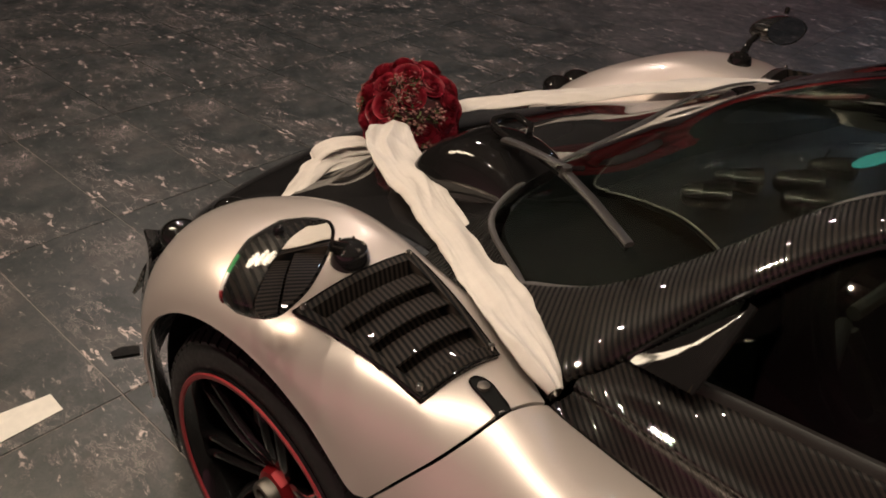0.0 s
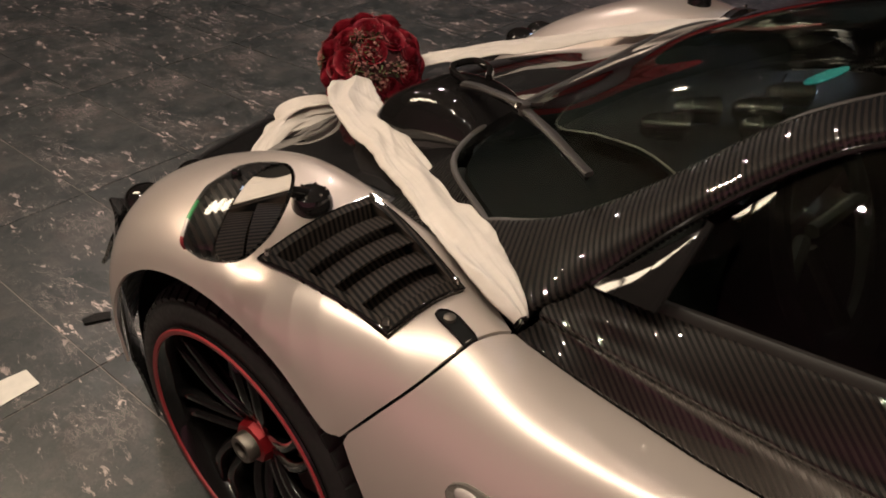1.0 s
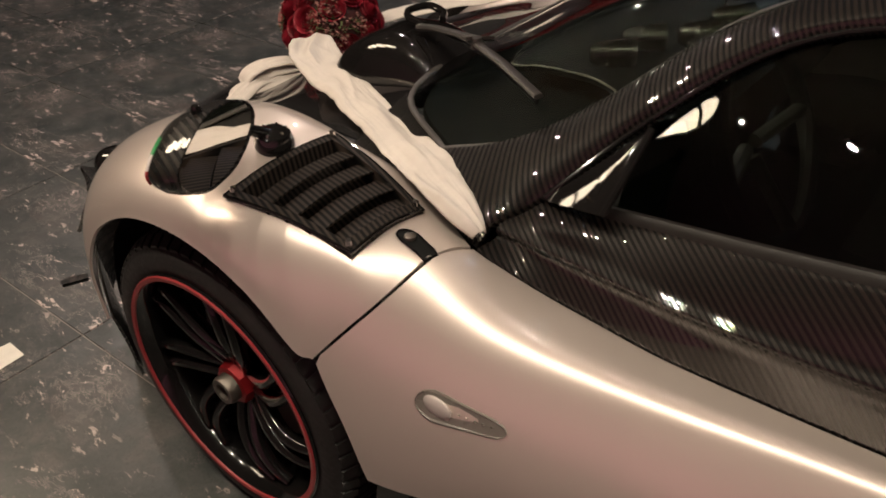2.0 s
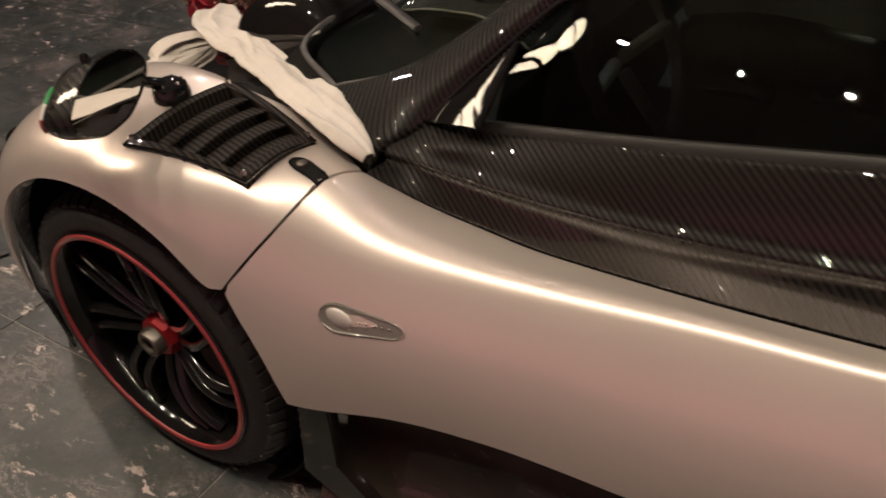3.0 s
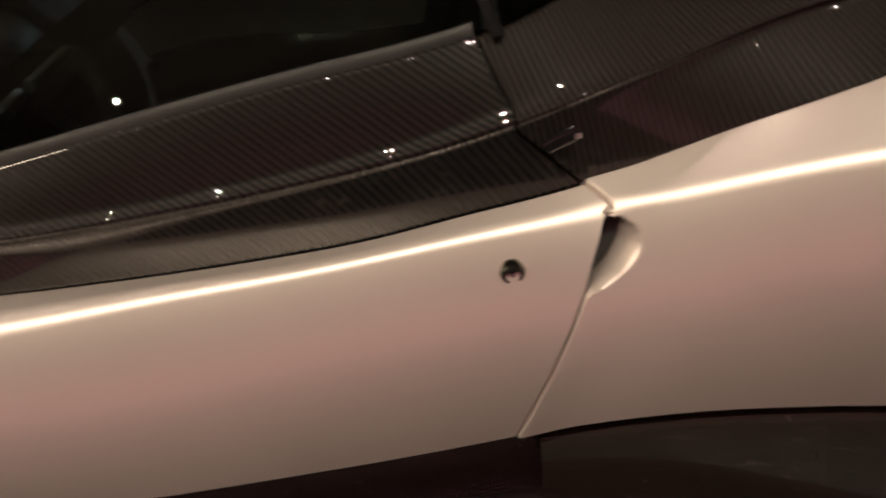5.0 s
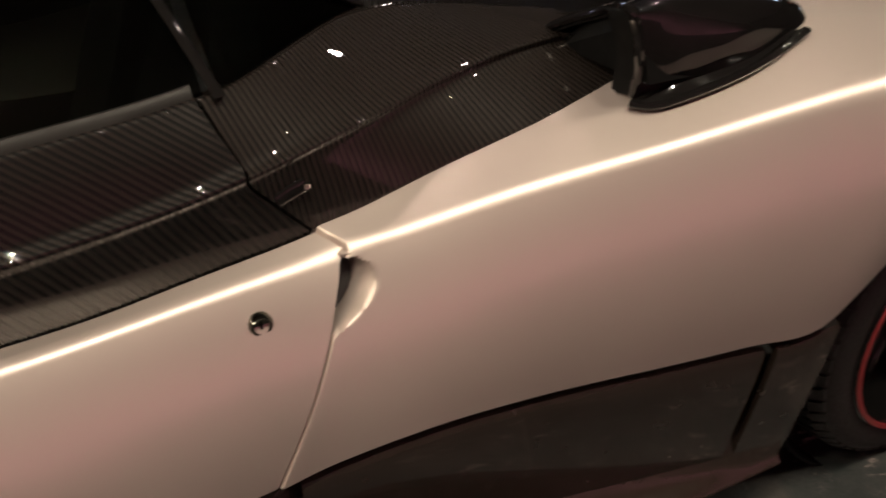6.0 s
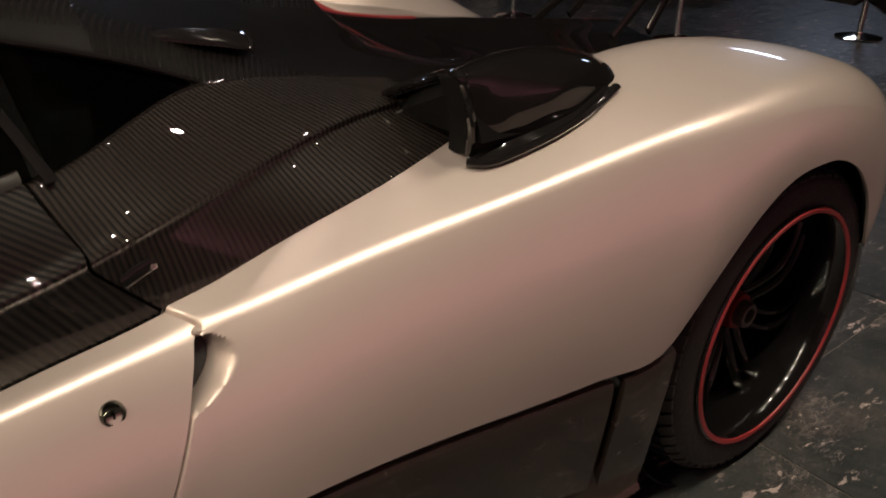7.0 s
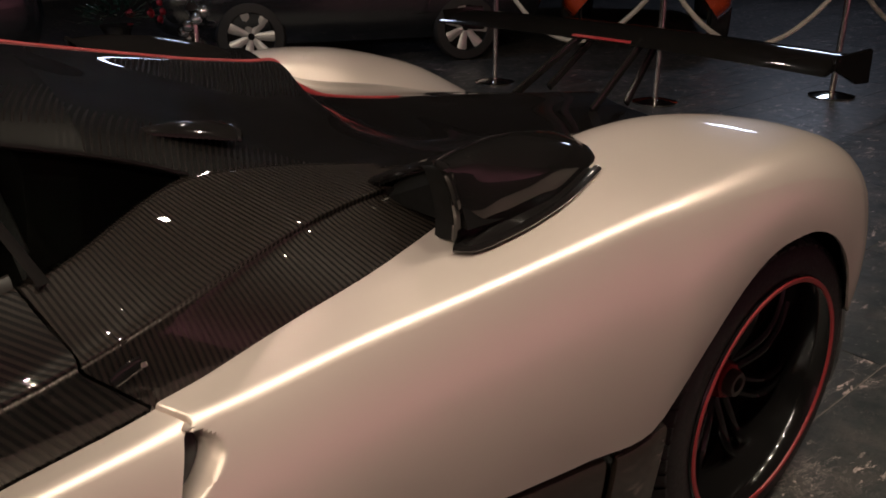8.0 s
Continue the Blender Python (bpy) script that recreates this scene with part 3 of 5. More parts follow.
def rear_fender(car, side):
    vs = list(np.linspace(0, 1.6, 8)) + list(np.linspace(1.65, 3.4, 52)) + list(np.linspace(3.5, 5, 22))
    ends = 3.32
    us = np.concatenate([[0.0, 0.0008, 0.0016, 0.0024, 0.0033, 0.0045], np.linspace(0.006, 0.045, 14)[:-1], np.linspace(0.045, 0.4, 18)[:-1], np.linspace(0.4, 1, 48)])
    grid = []
    for u in us:
        row = []
        for v in vs:
            x0 = REAR_CUT(v) + 0.001
            x = x0 + (ends - x0) * u
            p = flank(x, v, True)
            lip = math.exp(-(((x - x0) / 0.05) ** 2)) - 2.6 * math.exp(-(((x - x0) / 0.0025) ** 2))
            turn = min(1.0, max(0.0, (v - 2.5) / 1.0)) * math.pi / 2
            p = (p[0], p[1] - 0.005 * lip * math.cos(turn), p[2] + 0.005 * lip * math.sin(turn) - (0.028 if side < 0 else 0.0))
            if 1.76 < v < 2.70:
                # the hand grip scooped out behind the door cut
                f = (2.70 - v) / 0.94
                w = 0.050 * math.sin(math.pi * f) ** 0.8 * (0.85 + 0.30 * f)
                g = (x - x0) / max(w, 1e-4)
                if g < 1:
                    p = (p[0], p[1] + (0.030 * (1 - g**3.0) + 0.05 * max(0.0, 1 - (g / 0.7) ** 4)) * min(1.0, 2.4 * math.sin(math.pi * f)), p[2])
            row.append(p)
        grid.append(row)
    fender = part("rear_fender", sheet(grid, 0.006, DEEP, side), PAINT, car, "pearl white rear fender")
    # dark plate set in the scoop in place of its deep shade
    plate = []
    for v in np.linspace(1.82, 2.66, 14):
        f = (2.70 - v) / 0.94
        w = 0.050 * math.sin(math.pi * f) ** 0.8 * (0.85 + 0.30 * f) * 0.56
        x0 = REAR_CUT(v) + 0.002
        plate.append([(x0 + w * g, flank(x0 + w * g, v, True)[1] + 0.024 + 0.008 * g, flank(x0 + w * g, v, True)[2] - (0.028 if side < 0 else 0.0)) for g in np.linspace(0, 1, 6)])
    part("grip_plate", sheet(plate, 0.004, DEEP, side), GRIP_SHADE, fender, "dark plate that paints the shade inside the hand grip")
    return fender


UPPER = curve(*[(x, SILL(x)) for x in (1.40, 1.446, 1.52, 1.60, 1.73)], (1.88, (-0.545, 0.935)), (2.06, (-0.60, 0.915)))


def rear_upper(car, side):
    """The carbon shoulder behind the door, from the white edge up to the engine cover."""
    rows = []
    for u in np.linspace(0, 1, 30):
        a = 1.556 + (2.10 - 1.556) * u
        b = 1.480 + (2.08 - 1.480) * u
        c = 1.447 + (2.06 - 1.447) * u
        e, k = EDGE(min(a, 2.04)), eased(CREASE, b, 0.12)
        s = eased(UPPER, c, 0.10)
        edge, kk, ss = np.array((a, e[0] + 0.003, e[1] + 0.002)), np.array((b, *k)), np.array((c, *s))
        rows.append(fillet([edge + (0, 0.004, -0.014), edge, kk + (0, 0.003, -0.010), kk + (0, -0.004, 0.003), kk + (0, 0.012, 0.008), ss, ss + (0, 0.03, -0.004)], (0.004, 0.02, 0.008, 0.02, 0.006), 9))
    return part("rear_shoulder", sheet(rows, 0.006, DEEP, side), CARBON_REAR, car, "lacquered carbon fibre rear shoulder")


# roof line of the door glass, from the pillar's foot to the quarter window's end
RAIL = curve((0.50, (-0.645, 0.778)), (0.60, (-0.540, 0.887)), (0.75, (-0.465, 1.008)), (0.92, (-0.445, 1.062)), (1.15, (-0.455, 1.080)), (1.35, (-0.475, 1.060)), (1.50, (-0.495, 1.027)), (1.64, (-0.505, 0.982)), (1.74, (-0.50, 0.938)))
SCREEN = curve((0.30, (-0.618, 0.792)), (0.40, (-0.586, 0.820)), (0.50, (-0.494, 0.876)), (0.60, (-0.424, 0.958)), (0.70, (-0.380, 1.035)), (0.80, (-0.355, 1.078)))


def greenhouse(car):
    for side in (1, -1):
        # the wide carbon pillar between windscreen and door glass
        rows = []
        outer = [(0.45, -0.724, 0.750)] + [(x, *RAIL(x)) for x in (0.50, 0.60, 0.75, 0.92)]
        inner = [(0.28, -0.630, 0.783), (0.40, *SCREEN(0.40)), (0.50, *SCREEN(0.50)), (0.64, *SCREEN(0.64)), (0.80, *SCREEN(0.80))]
        for a, b in zip(outer, inner):
            a, b = np.array(a), np.array(b)
            rows.append([a + (0.0, 0.012, -0.012), a, a * 0.86 + b * 0.14 + (-0.003, -0.013, 0.015), a * 0.5 + b * 0.5 + (-0.006, -0.011, 0.017), b + (0, 0, 0.004), b + (0, 0.012, -0.006)])
        part("windscreen_pillar", sheet(net(rows, 40, 30), 0.006, DEEP, side), CARBON_PILLAR, car, "lacquered carbon fibre windscreen pillar")
    # roof, from the windscreen's top to the end of the cabin
    rows = []
    for x, zc in ((0.80, 1.098), (0.92, 1.122), (1.15, 1.138), (1.40, 1.130), (1.60, 1.105)):
        y, z = RAIL(x) if x > 0.85 else SCREEN(0.80)
        half = [(x, y, z), (x, y * 0.86, z + (zc - z) * 0.55), (x, y * 0.5, z + (zc - z) * 0.9), (x, 0, zc)]
        rows.append(half + [(p[0], -p[1], p[2]) for p in half[-2::-1]])
    part("roof", sheet(net(rows, 30, 40), 0.008, DEEP), CARBON_TOP, car, "lacquered carbon fibre roof")
    # engine cover with its central spine
    rows = []
    for x, ys, zs, zc, zm in ((1.60, -0.50, 0.985, 1.103, 1.070), (1.74, -0.51, 0.936, 1.073, 1.020), (1.95, -0.585, 0.917, 1.031, 0.955), (2.10, -0.635, 0.922, 1.008, 0.925), (2.172, -0.65, 0.925, 0.999, 0.905), (2.205, -0.66, 0.925, 0.950, 0.890),
                              (2.28, -0.685, 0.927, 0.910, 0.865), (2.42, -0.70, 0.928, 0.882, 0.845), (2.58, -0.63, 0.825, 0.862, 0.815), (2.9, -0.58, 0.765, 0.825, 0.785), (3.3, -0.53, 0.67, 0.775, 0.73)):
        half = [(x, ys, zs), (x, ys * 0.8, zs * 0.55 + zm * 0.45 - 0.005), (x, ys * 0.5, zm), (x, ys * 0.2, zm * 0.55 + zc * 0.45), (x, ys * 0.06, zc - 0.005), (x, 0, zc)]
        if x < 1.7:
            half = [(x, ys, zs + 0.008), (x, -0.43, 1.048), (x, -0.25, 1.090), (x, -0.11, 1.098), (x, -0.04, 1.101), (x, 0, zc)]
        elif x < 1.8:
            half = [(x, ys, zs), (x, -0.425, 0.992), (x, -0.26, 1.030), (x, -0.11, 1.055), (x, -0.035, 1.070), (x, 0, zc)]
        rows.append(half + [(p[0], -p[1], p[2]) for p in half[-2::-1]])
    part("engine_cover", sheet(net(rows, 70, 50), 0.008, (2.3, 0, 0.4)), CARBON_TOP, car, "lacquered carbon fibre engine cover")
    # windscreen
    rows = []
    for z, pts in enumerate((
        [(0.285, -0.622, 0.787), (0.125, -0.512, 0.803), (0.07, -0.26, 0.799), (0.08, 0, 0.803)],
        [(0.41, -0.580, 0.822), (0.26, -0.46, 0.862), (0.20, -0.24, 0.857), (0.20, 0, 0.878)],
        [(0.53, -0.472, 0.893), (0.40, -0.37, 0.948), (0.34, -0.2, 0.940), (0.33, 0, 0.960)],
        [(0.66, -0.394, 1.005), (0.59, -0.31, 1.038), (0.56, -0.17, 1.036), (0.55, 0, 1.052)],
        [(0.81, -0.352, 1.080), (0.80, -0.27, 1.090), (0.79, -0.15, 1.094), (0.79, 0, 1.095)],
    )):
        rows.append(pts + [(p[0], -p[1], p[2]) for p in pts[-2::-1]])
    grid = net(rows, 30, 40)
    ws = part("windscreen", sheet(grid, 0.005, (0.9, 0, 0.6)), SCREEN_GLASS, car, "curved tinted windscreen")
    ws.visible_shadow = False
    border = [tuple(grid[i, 0]) for i in range(29, -1, -1)] + [tuple(grid[0, j]) for j in range(1, 40)] + [tuple(grid[i, 39]) for i in range(1, 30)]
    part("windscreen_seal", tube(border, 0.0065, 8, flat=0.7), SEAL, ws, "black rubber seal")
    for side in (1, -1):
        xs = np.linspace(0.60, 1.455, 44)
        grid = []
        for x in xs:
            s, r = SILL(x), RAIL(min(x, 1.74))
            a, b = np.array((x, s[0] + 0.012, s[1] - 0.01)), np.array((x, r[0] + 0.008, r[1] + 0.004))
            grid.append([a * (1 - f) + b * f + np.array((0, -0.013 * math.sin(math.pi * f) + 0.018 * max(0.0, (0.75 - x) / 0.15) ** 2, 0)) for f in np.linspace(0, 1, 12)])
        g = part("door_glass", sheet(grid, 0.004, DEEP, side), DARK_GLASS, car, "dark tinted door glass")
        grid = []
        for x in np.linspace(1.475, 1.72, 12):
            s, r = SILL(x), RAIL(x)
            a, b = np.array((x, s[0] + 0.012, s[1] - 0.006)), np.array((x, r[0] + 0.008, r[1] + 0.002))
            grid.append([a * (1 - f) + b * f for f in np.linspace(0, 1, 8)])
        g = part("quarter_glass", sheet(grid, 0.004, DEEP, side), DARK_GLASS, car, "dark tinted quarter window")
        # pillar between door glass and quarter window, and the little triangle at the front
        rows = []
        for f in np.linspace(0, 1, 8):
            a0, a1 = np.array((1.464, *SILL(1.464))), np.array((1.413, *RAIL(1.413)))
            b0, b1 = np.array((1.478, *SILL(1.478))), np.array((1.428, *RAIL(1.428)))
            bow = np.array((0, -0.015 * math.sin(math.pi * f), 0))
            p, q = a0 * (1 - f) + a1 * f + bow, b0 * (1 - f) + b1 * f + bow
            rows.append([p, (p + q) / 2 + (0, -0.004, 0), q])
        part("centre_pillar", sheet(net(rows, 12, 6), 0.008, DEEP, side), BLACK, car, "gloss black pillar behind the door glass")
        tri = [(0.500, -0.650, 0.776), (0.628, -0.580, 0.902), (0.612, -0.680, 0.803)]
        p0, p1, p2 = [np.array(q) for q in tri]
        face = []
        for f in np.linspace(0, 1, 12):
            l, r = p0 * (1 - f) + p1 * f, p2 * (1 - f) + p1 * f
            face.append([l * (1 - g) + r * g + np.array((-0.25, -0.72, 0.64)) * 0.007 * math.sin(math.pi * (0.12 + 0.70 * g)) * math.sin(math.pi * (0.15 + 0.7 * f)) for g in np.linspace(0, 1, 10)])
        t = part("corner_panel", sheet(face, 0.008, DEEP, side), BLACK, car, "gloss black corner panel")
        part("corner_trim", mirrored(tube([tri[1], tri[2]], 0.006, 8), side), BLACK, t)
        part("pillar_trim", mirrored(tube([(x, RAIL(x)[0] - 0.004, RAIL(x)[1] + 0.002) for x in np.linspace(0.5, 1.74, 40)], 0.0045, 8), side), BLACK, car)


def wheel(car, x, side, front):
    radius, ring, face, depth, width, dish = (0.330, 0.256, -0.972, 0.045, 0.25, 0.55) if front else (0.354, 0.268, -0.985, 0.105, 0.36, 0.25)
    c = (x, 0, radius)
    back = face + width
    prof = [(ring - 0.012, face + 0.016), (ring + 0.004, face + 0.004), (ring + 0.02, face), (radius - 0.036, face + 0.001), (radius - 0.022, face + 0.010), (radius - 0.008, face + 0.034), (radius, face + 0.065), (radius, back - 0.028), (radius - 0.03, back), (ring - 0.012, back - 0.02)]
    hub = part("wheel", mirrored(lathe([(0.045, face + depth + 0.004), (0.062, face + depth + 0.012), (0.070, face + depth + 0.05), (0.05, back - 0.05)], c, steps=32), side), RIM, car, "black multi-spoke wheel with red pinstripe")
    part("tyre", mirrored(lathe(prof, c, steps=72), side), RUBBER, hub, "wide low-profile black tyre")
    # tread: raised slanting blocks round the tyre
    tread = bmesh.new()
    n = 60
    for k in range(n):
        a = 2 * math.pi * k / n
        for y0, y1, sl in ((face + 0.010, face + 0.034, 0.018), (face + 0.036, face + 0.085, 0.030), (face + 0.095, face + 0.15, 0.02), (face + 0.16, back - 0.03, -0.03)):
            vs = []
            for yy, aa in ((y0, a), (y1, a + sl), (y1, a + sl + 0.074), (y0, a + 0.074)):
                r = radius - float(np.interp(yy - face, (0.010, 0.034, 0.065), (0.022, 0.008, 0.0)))
                for rr in (r - 0.006, r + 0.006):
                    vs.append(tread.verts.new((x + rr * math.cos(aa), yy, radius + rr * math.sin(aa))))
            for f in ((1, 3, 5, 7), (0, 1, 3, 2), (2, 3, 5, 4), (4, 5, 7, 6), (6, 7, 1, 0)):
                tread.faces.new([vs[i] for i in f])
    part("tread", mirrored(tread, side), RUBBER, hub)
    lip = [(ring + 0.006, face + 0.001), (ring + 0.001, face - 0.004), (ring - 0.006, face - 0.003), (ring - 0.014, face + 0.006), (ring - 0.02, face + 0.03), (ring - 0.034, face + depth + 0.05), (ring - 0.045, back - 0.03), (ring - 0.02, back - 0.02), (ring - 0.01, face + 0.03)]
    part("rim_barrel", mirrored(lathe(lip, c, steps=72), side), RIM, hub, "gloss black rim barrel")
    stripe = [(ring + 0.0035, face - 0.0035), (ring + 0.001, face - 0.0065), (ring - 0.007, face - 0.0055), (ring - 0.0085, face - 0.002), (ring - 0.003, face + 0.001)]
    part("pinstripe", mirrored(lathe(stripe, c, steps=72), side), RED, hub, "thin red ring on the rim edge")
    for k in range(7):
        for off in (-0.019, 0.019):
            a = 2 * math.pi * k / 7 + 0.35
            pts = []
            for f in np.linspace(0, 1, 10):
                r = 0.050 + (ring - 0.075) * f
                aa = a + math.asin(off * (0.8 + 0.5 * f) / r) + 0.30 * f * f
                pts.append((x + r * math.cos(aa), face + depth * (1 - dish * f) + 0.014 - 0.016 * math.sin(math.pi * f), radius + r * math.sin(aa)))
            part("spoke", mirrored(tube(pts, [0.0125 - 0.002 * f for f in np.linspace(0, 1, 10)], 10, flat=1.3, up=(0, 1, 0)), side), RIM, hub)
    nut = [(0.0, face + depth - 0.012), (0.016, face + depth - 0.012), (0.018, face + depth - 0.040), (0.027, face + depth - 0.040), (0.030, face + depth - 0.034), (0.031, face + depth - 0.01), (0.031, face + depth + 0.01), (0.0, face + depth + 0.01)]
    part("centre_nut", mirrored(lathe(nut, c, steps=24), side), NUT, hub, "grey alloy wheel nut")
    lock = [(0.030, face + depth - 0.018), (0.042, face + depth - 0.016), (0.047, face + depth + 0.006), (0.030, face + depth + 0.008)]
    part("hub_ring", mirrored(lathe(lock, c, steps=8), side), RED_HUB, hub, "red anodised hub ring")
    disc = [(0.08, face + depth + 0.075), (0.19, face + depth + 0.075), (0.19, face + depth + 0.105), (0.08, face + depth + 0.105)]
    part("brake_disc", mirrored(lathe(disc, c, steps=48), side), NUT, hub, "dark grey brake disc")
    cal = bmesh.new()
    for k in range(7):
        a = -0.6 + 1.0 * k / 6
        block((x + 0.165 * math.cos(a), face + depth + 0.085, radius + 0.165 * math.sin(a)), (0.075, 0.06, 0.05), Matrix.Rotation(-a, 4, "Y"), 0.004, cal)
    part("brake_caliper", mirrored(cal, side), RED, hub, "red brake caliper")
    liner = [(radius + 0.052, face + 0.045), (radius + 0.056, face + 0.045), (radius + 0.056, back + 0.08), (0.1, back + 0.08), (0.1, back + 0.075), (radius + 0.052, back + 0.075)]
    part("arch_liner", mirrored(lathe(liner, c, steps=40), side), MATT, car, "matt black arch liner")


def fender_vent(car, side):
    """The carbon louvre panel on top of the front fender."""

    def at(u, w, h=0.0):
        return vent_point(u, w) + np.array((0, 0.05 if side < 0 else 0, h + (-0.019 if side < 0 else 0.003)))

    ring = []
    for (u0, w0), (u1, w1) in zip(((0, 0), (0, 1), (1, 1), (1, 0)), ((0, 1), (1, 1), (1, 0), (0, 0))):
        for f in np.linspace(0, 1, 9)[:-1]:
            ring.append((u0 + (u1 - u0) * f, w0 + (w1 - w0) * f))
    bm = bmesh.new()
    loops = []
    for inset, h in ((0.0, -0.008), (0.002, 0.002), (0.012, 0.004), (0.075, 0.003), (0.085, -0.035)):
        loops.append([bm.verts.new(at(0.5 + (u - 0.5) * (1 - 2 * inset), 0.5 + (w - 0.5) * (1 - 2 * inset), h)) for u, w in ring])
    for p, q in zip(loops, loops[1:]):
        for i in range(len(p)):
            j = (i + 1) % len(p)
            bm.faces.new((p[i], p[j], q[j], q[i]))
    bm.faces.new(loops[-1])
    v = part("fender_vent", mirrored(bm, side), CARBON_VENT, car, "carbon fibre louvre panel on the fender")
    rim = [at(u, w, 0.002) for u, w in ring]
    part("vent_frame", mirrored(tube(rim + rim[:1], 0.0028, 6, caps=False), side), BLACK, v, "thin gloss black frame")
    for u0, u1 in ((0.150, 0.335), (0.372, 0.550), (0.587, 0.760), (0.795, 0.950)):
        grid = [[at(u0 + (u1 - u0) * f, w, -0.012 + 0.012 * f) for w in np.linspace(0.07, 0.93, 12)] for f in np.linspace(0, 1, 6)]
        part("louvre", sheet(grid, 0.003, (0.2, -0.8, 0.5), side), CARBON_VENT, v)
    for u, w in ((0.04, 0.05), (0.96, 0.05), (0.04, 0.95), (0.96, 0.95)):
        p = at(u, w, 0.010)
        part("rivet", mirrored(lathe([(0.0, 0.004), (0.005, 0.003), (0.006, -0.004), (0.0, -0.004)], p, "Z", 12), side), CHROME, v)


def mirror(car, side):
    """Leaf-shaped door mirror on a short stalk from the fender."""
    n = np.array((0.94, 0.33, 0.08))
    n /= np.linalg.norm(n)
    u = np.cross((0, 0, 1.0), n)
    u /= np.linalg.norm(u)
    w = np.cross(n, u)
    o = np.array((0.100, -0.900, 0.873)) + (np.array((-0.05, 0.06, -0.020)) if side < 0 else 0)
    plan = [(0.016, 0.052), (0.055, 0.034), (0.070, 0.008), (0.043, -0.022), (-0.01, -0.046), (-0.07, -0.049), (-0.123, -0.030), (-0.143, 0.0), (-0.119, 0.026), (-0.077, 0.046), (-0.035, 0.056)]
    ring = [o + u * a[0] + w * a[1] for a in spline([np.array(q) for q in plan + plan[:1]], 61)[:-1]]
    c = o - u * 0.035 + w * 0.004
    if side < 0:
        ring = [c + u * 0.012 + (p - c) * 0.78 for p in ring]
    lean = np.array((0.0, 0.10, -0.12))
    bm = bmesh.new()
    loops = []
    for k, d in ((0.955, 0.003), (0.965, -0.004), (1.0, -0.003), (1.02, 0.010), (1.01, 0.034), (0.93, 0.058), (0.74, 0.080), (0.48, 0.093), (0.2, 0.098), (0.05, 0.099)):
        loops.append([bm.verts.new(c + (p - c) * k - n * d + lean * max(0.0, d)) for p in ring])
    for p, q in zip(loops, loops[1:]):
        for i in range(len(p)):
            j = (i + 1) % len(p)
            bm.faces.new((p[i], p[j], q[j], q[i]))
    bm.faces.new(loops[0])
    bm.faces.new(loops[-1])
    m = part("door_mirror", mirrored(bm, side), CARBON_MIRROR, car, "leaf-shaped lacquered carbon door mirror")
    bm = bmesh.new()
    top = [bm.verts.new(c + (p - c) * 0.953 + n * 0.001) for p in ring]
    low = [bm.verts.new(c + (p - c) * 0.953 - n * 0.003) for p in ring]
    bm.faces.new(top)
    bm.faces.new(low)
    for i in range(len(top)):
        j = (i + 1) % len(top)
        bm.faces.new((top[i], top[j], low[j], low[i]))
    part("mirror_glass", mirrored(bm, side), SILVER, m, "silver mirror glass")
    for k, mat in enumerate((RED, LENS, GREEN)):
        pts = [c + (ring[36 + 4 * k + i] - c) * 0.885 - n * 0.066 + lean * 0.066 for i in range(5)]
        part("flag_stripe", mirrored(tube(pts, 0.0028, 8), side), mat, m)
    foot = o + np.array((-0.050, 0.117, -0.070))
    tip = o + u * 0.030 + w * 0.004 - n * 0.030
    part("stalk", mirrored(tube([tip, tip * 0.5 + foot * 0.5 + np.array((-0.012, -0.006, 0.006)), foot + np.array((0, 0, 0.01))], [0.010, 0.009, 0.012], 12), side), BLACK, m, "gloss black stalk")
    f = part("foot", mirrored(lathe([(0.0, 0.024), (0.018, 0.022), (0.030, 0.013), (0.034, 0.0), (0.034, -0.02), (0.0, -0.02)], foot, "Z", 24), side), BLACK, m)
    for k in range(6):
        a = k * math.pi / 3
        part("foot_screw", mirrored(lathe([(0.0, 0.003), (0.0025, 0.002), (0.003, -0.003), (0.0, -0.003)], foot + np.array((0.023 * math.cos(a), 0.023 * math.sin(a), 0.019)), "Z", 8), side), CHROME, f)
    back = c + w * 0.055 - n * 0.02
    part("hinge_pin", mirrored(lathe([(0.0, 0.008), (0.006, 0.006), (0.008, 0.0), (0.006, -0.012), (0.0, -0.012)], back, "Z", 12), side), BLACK, m)


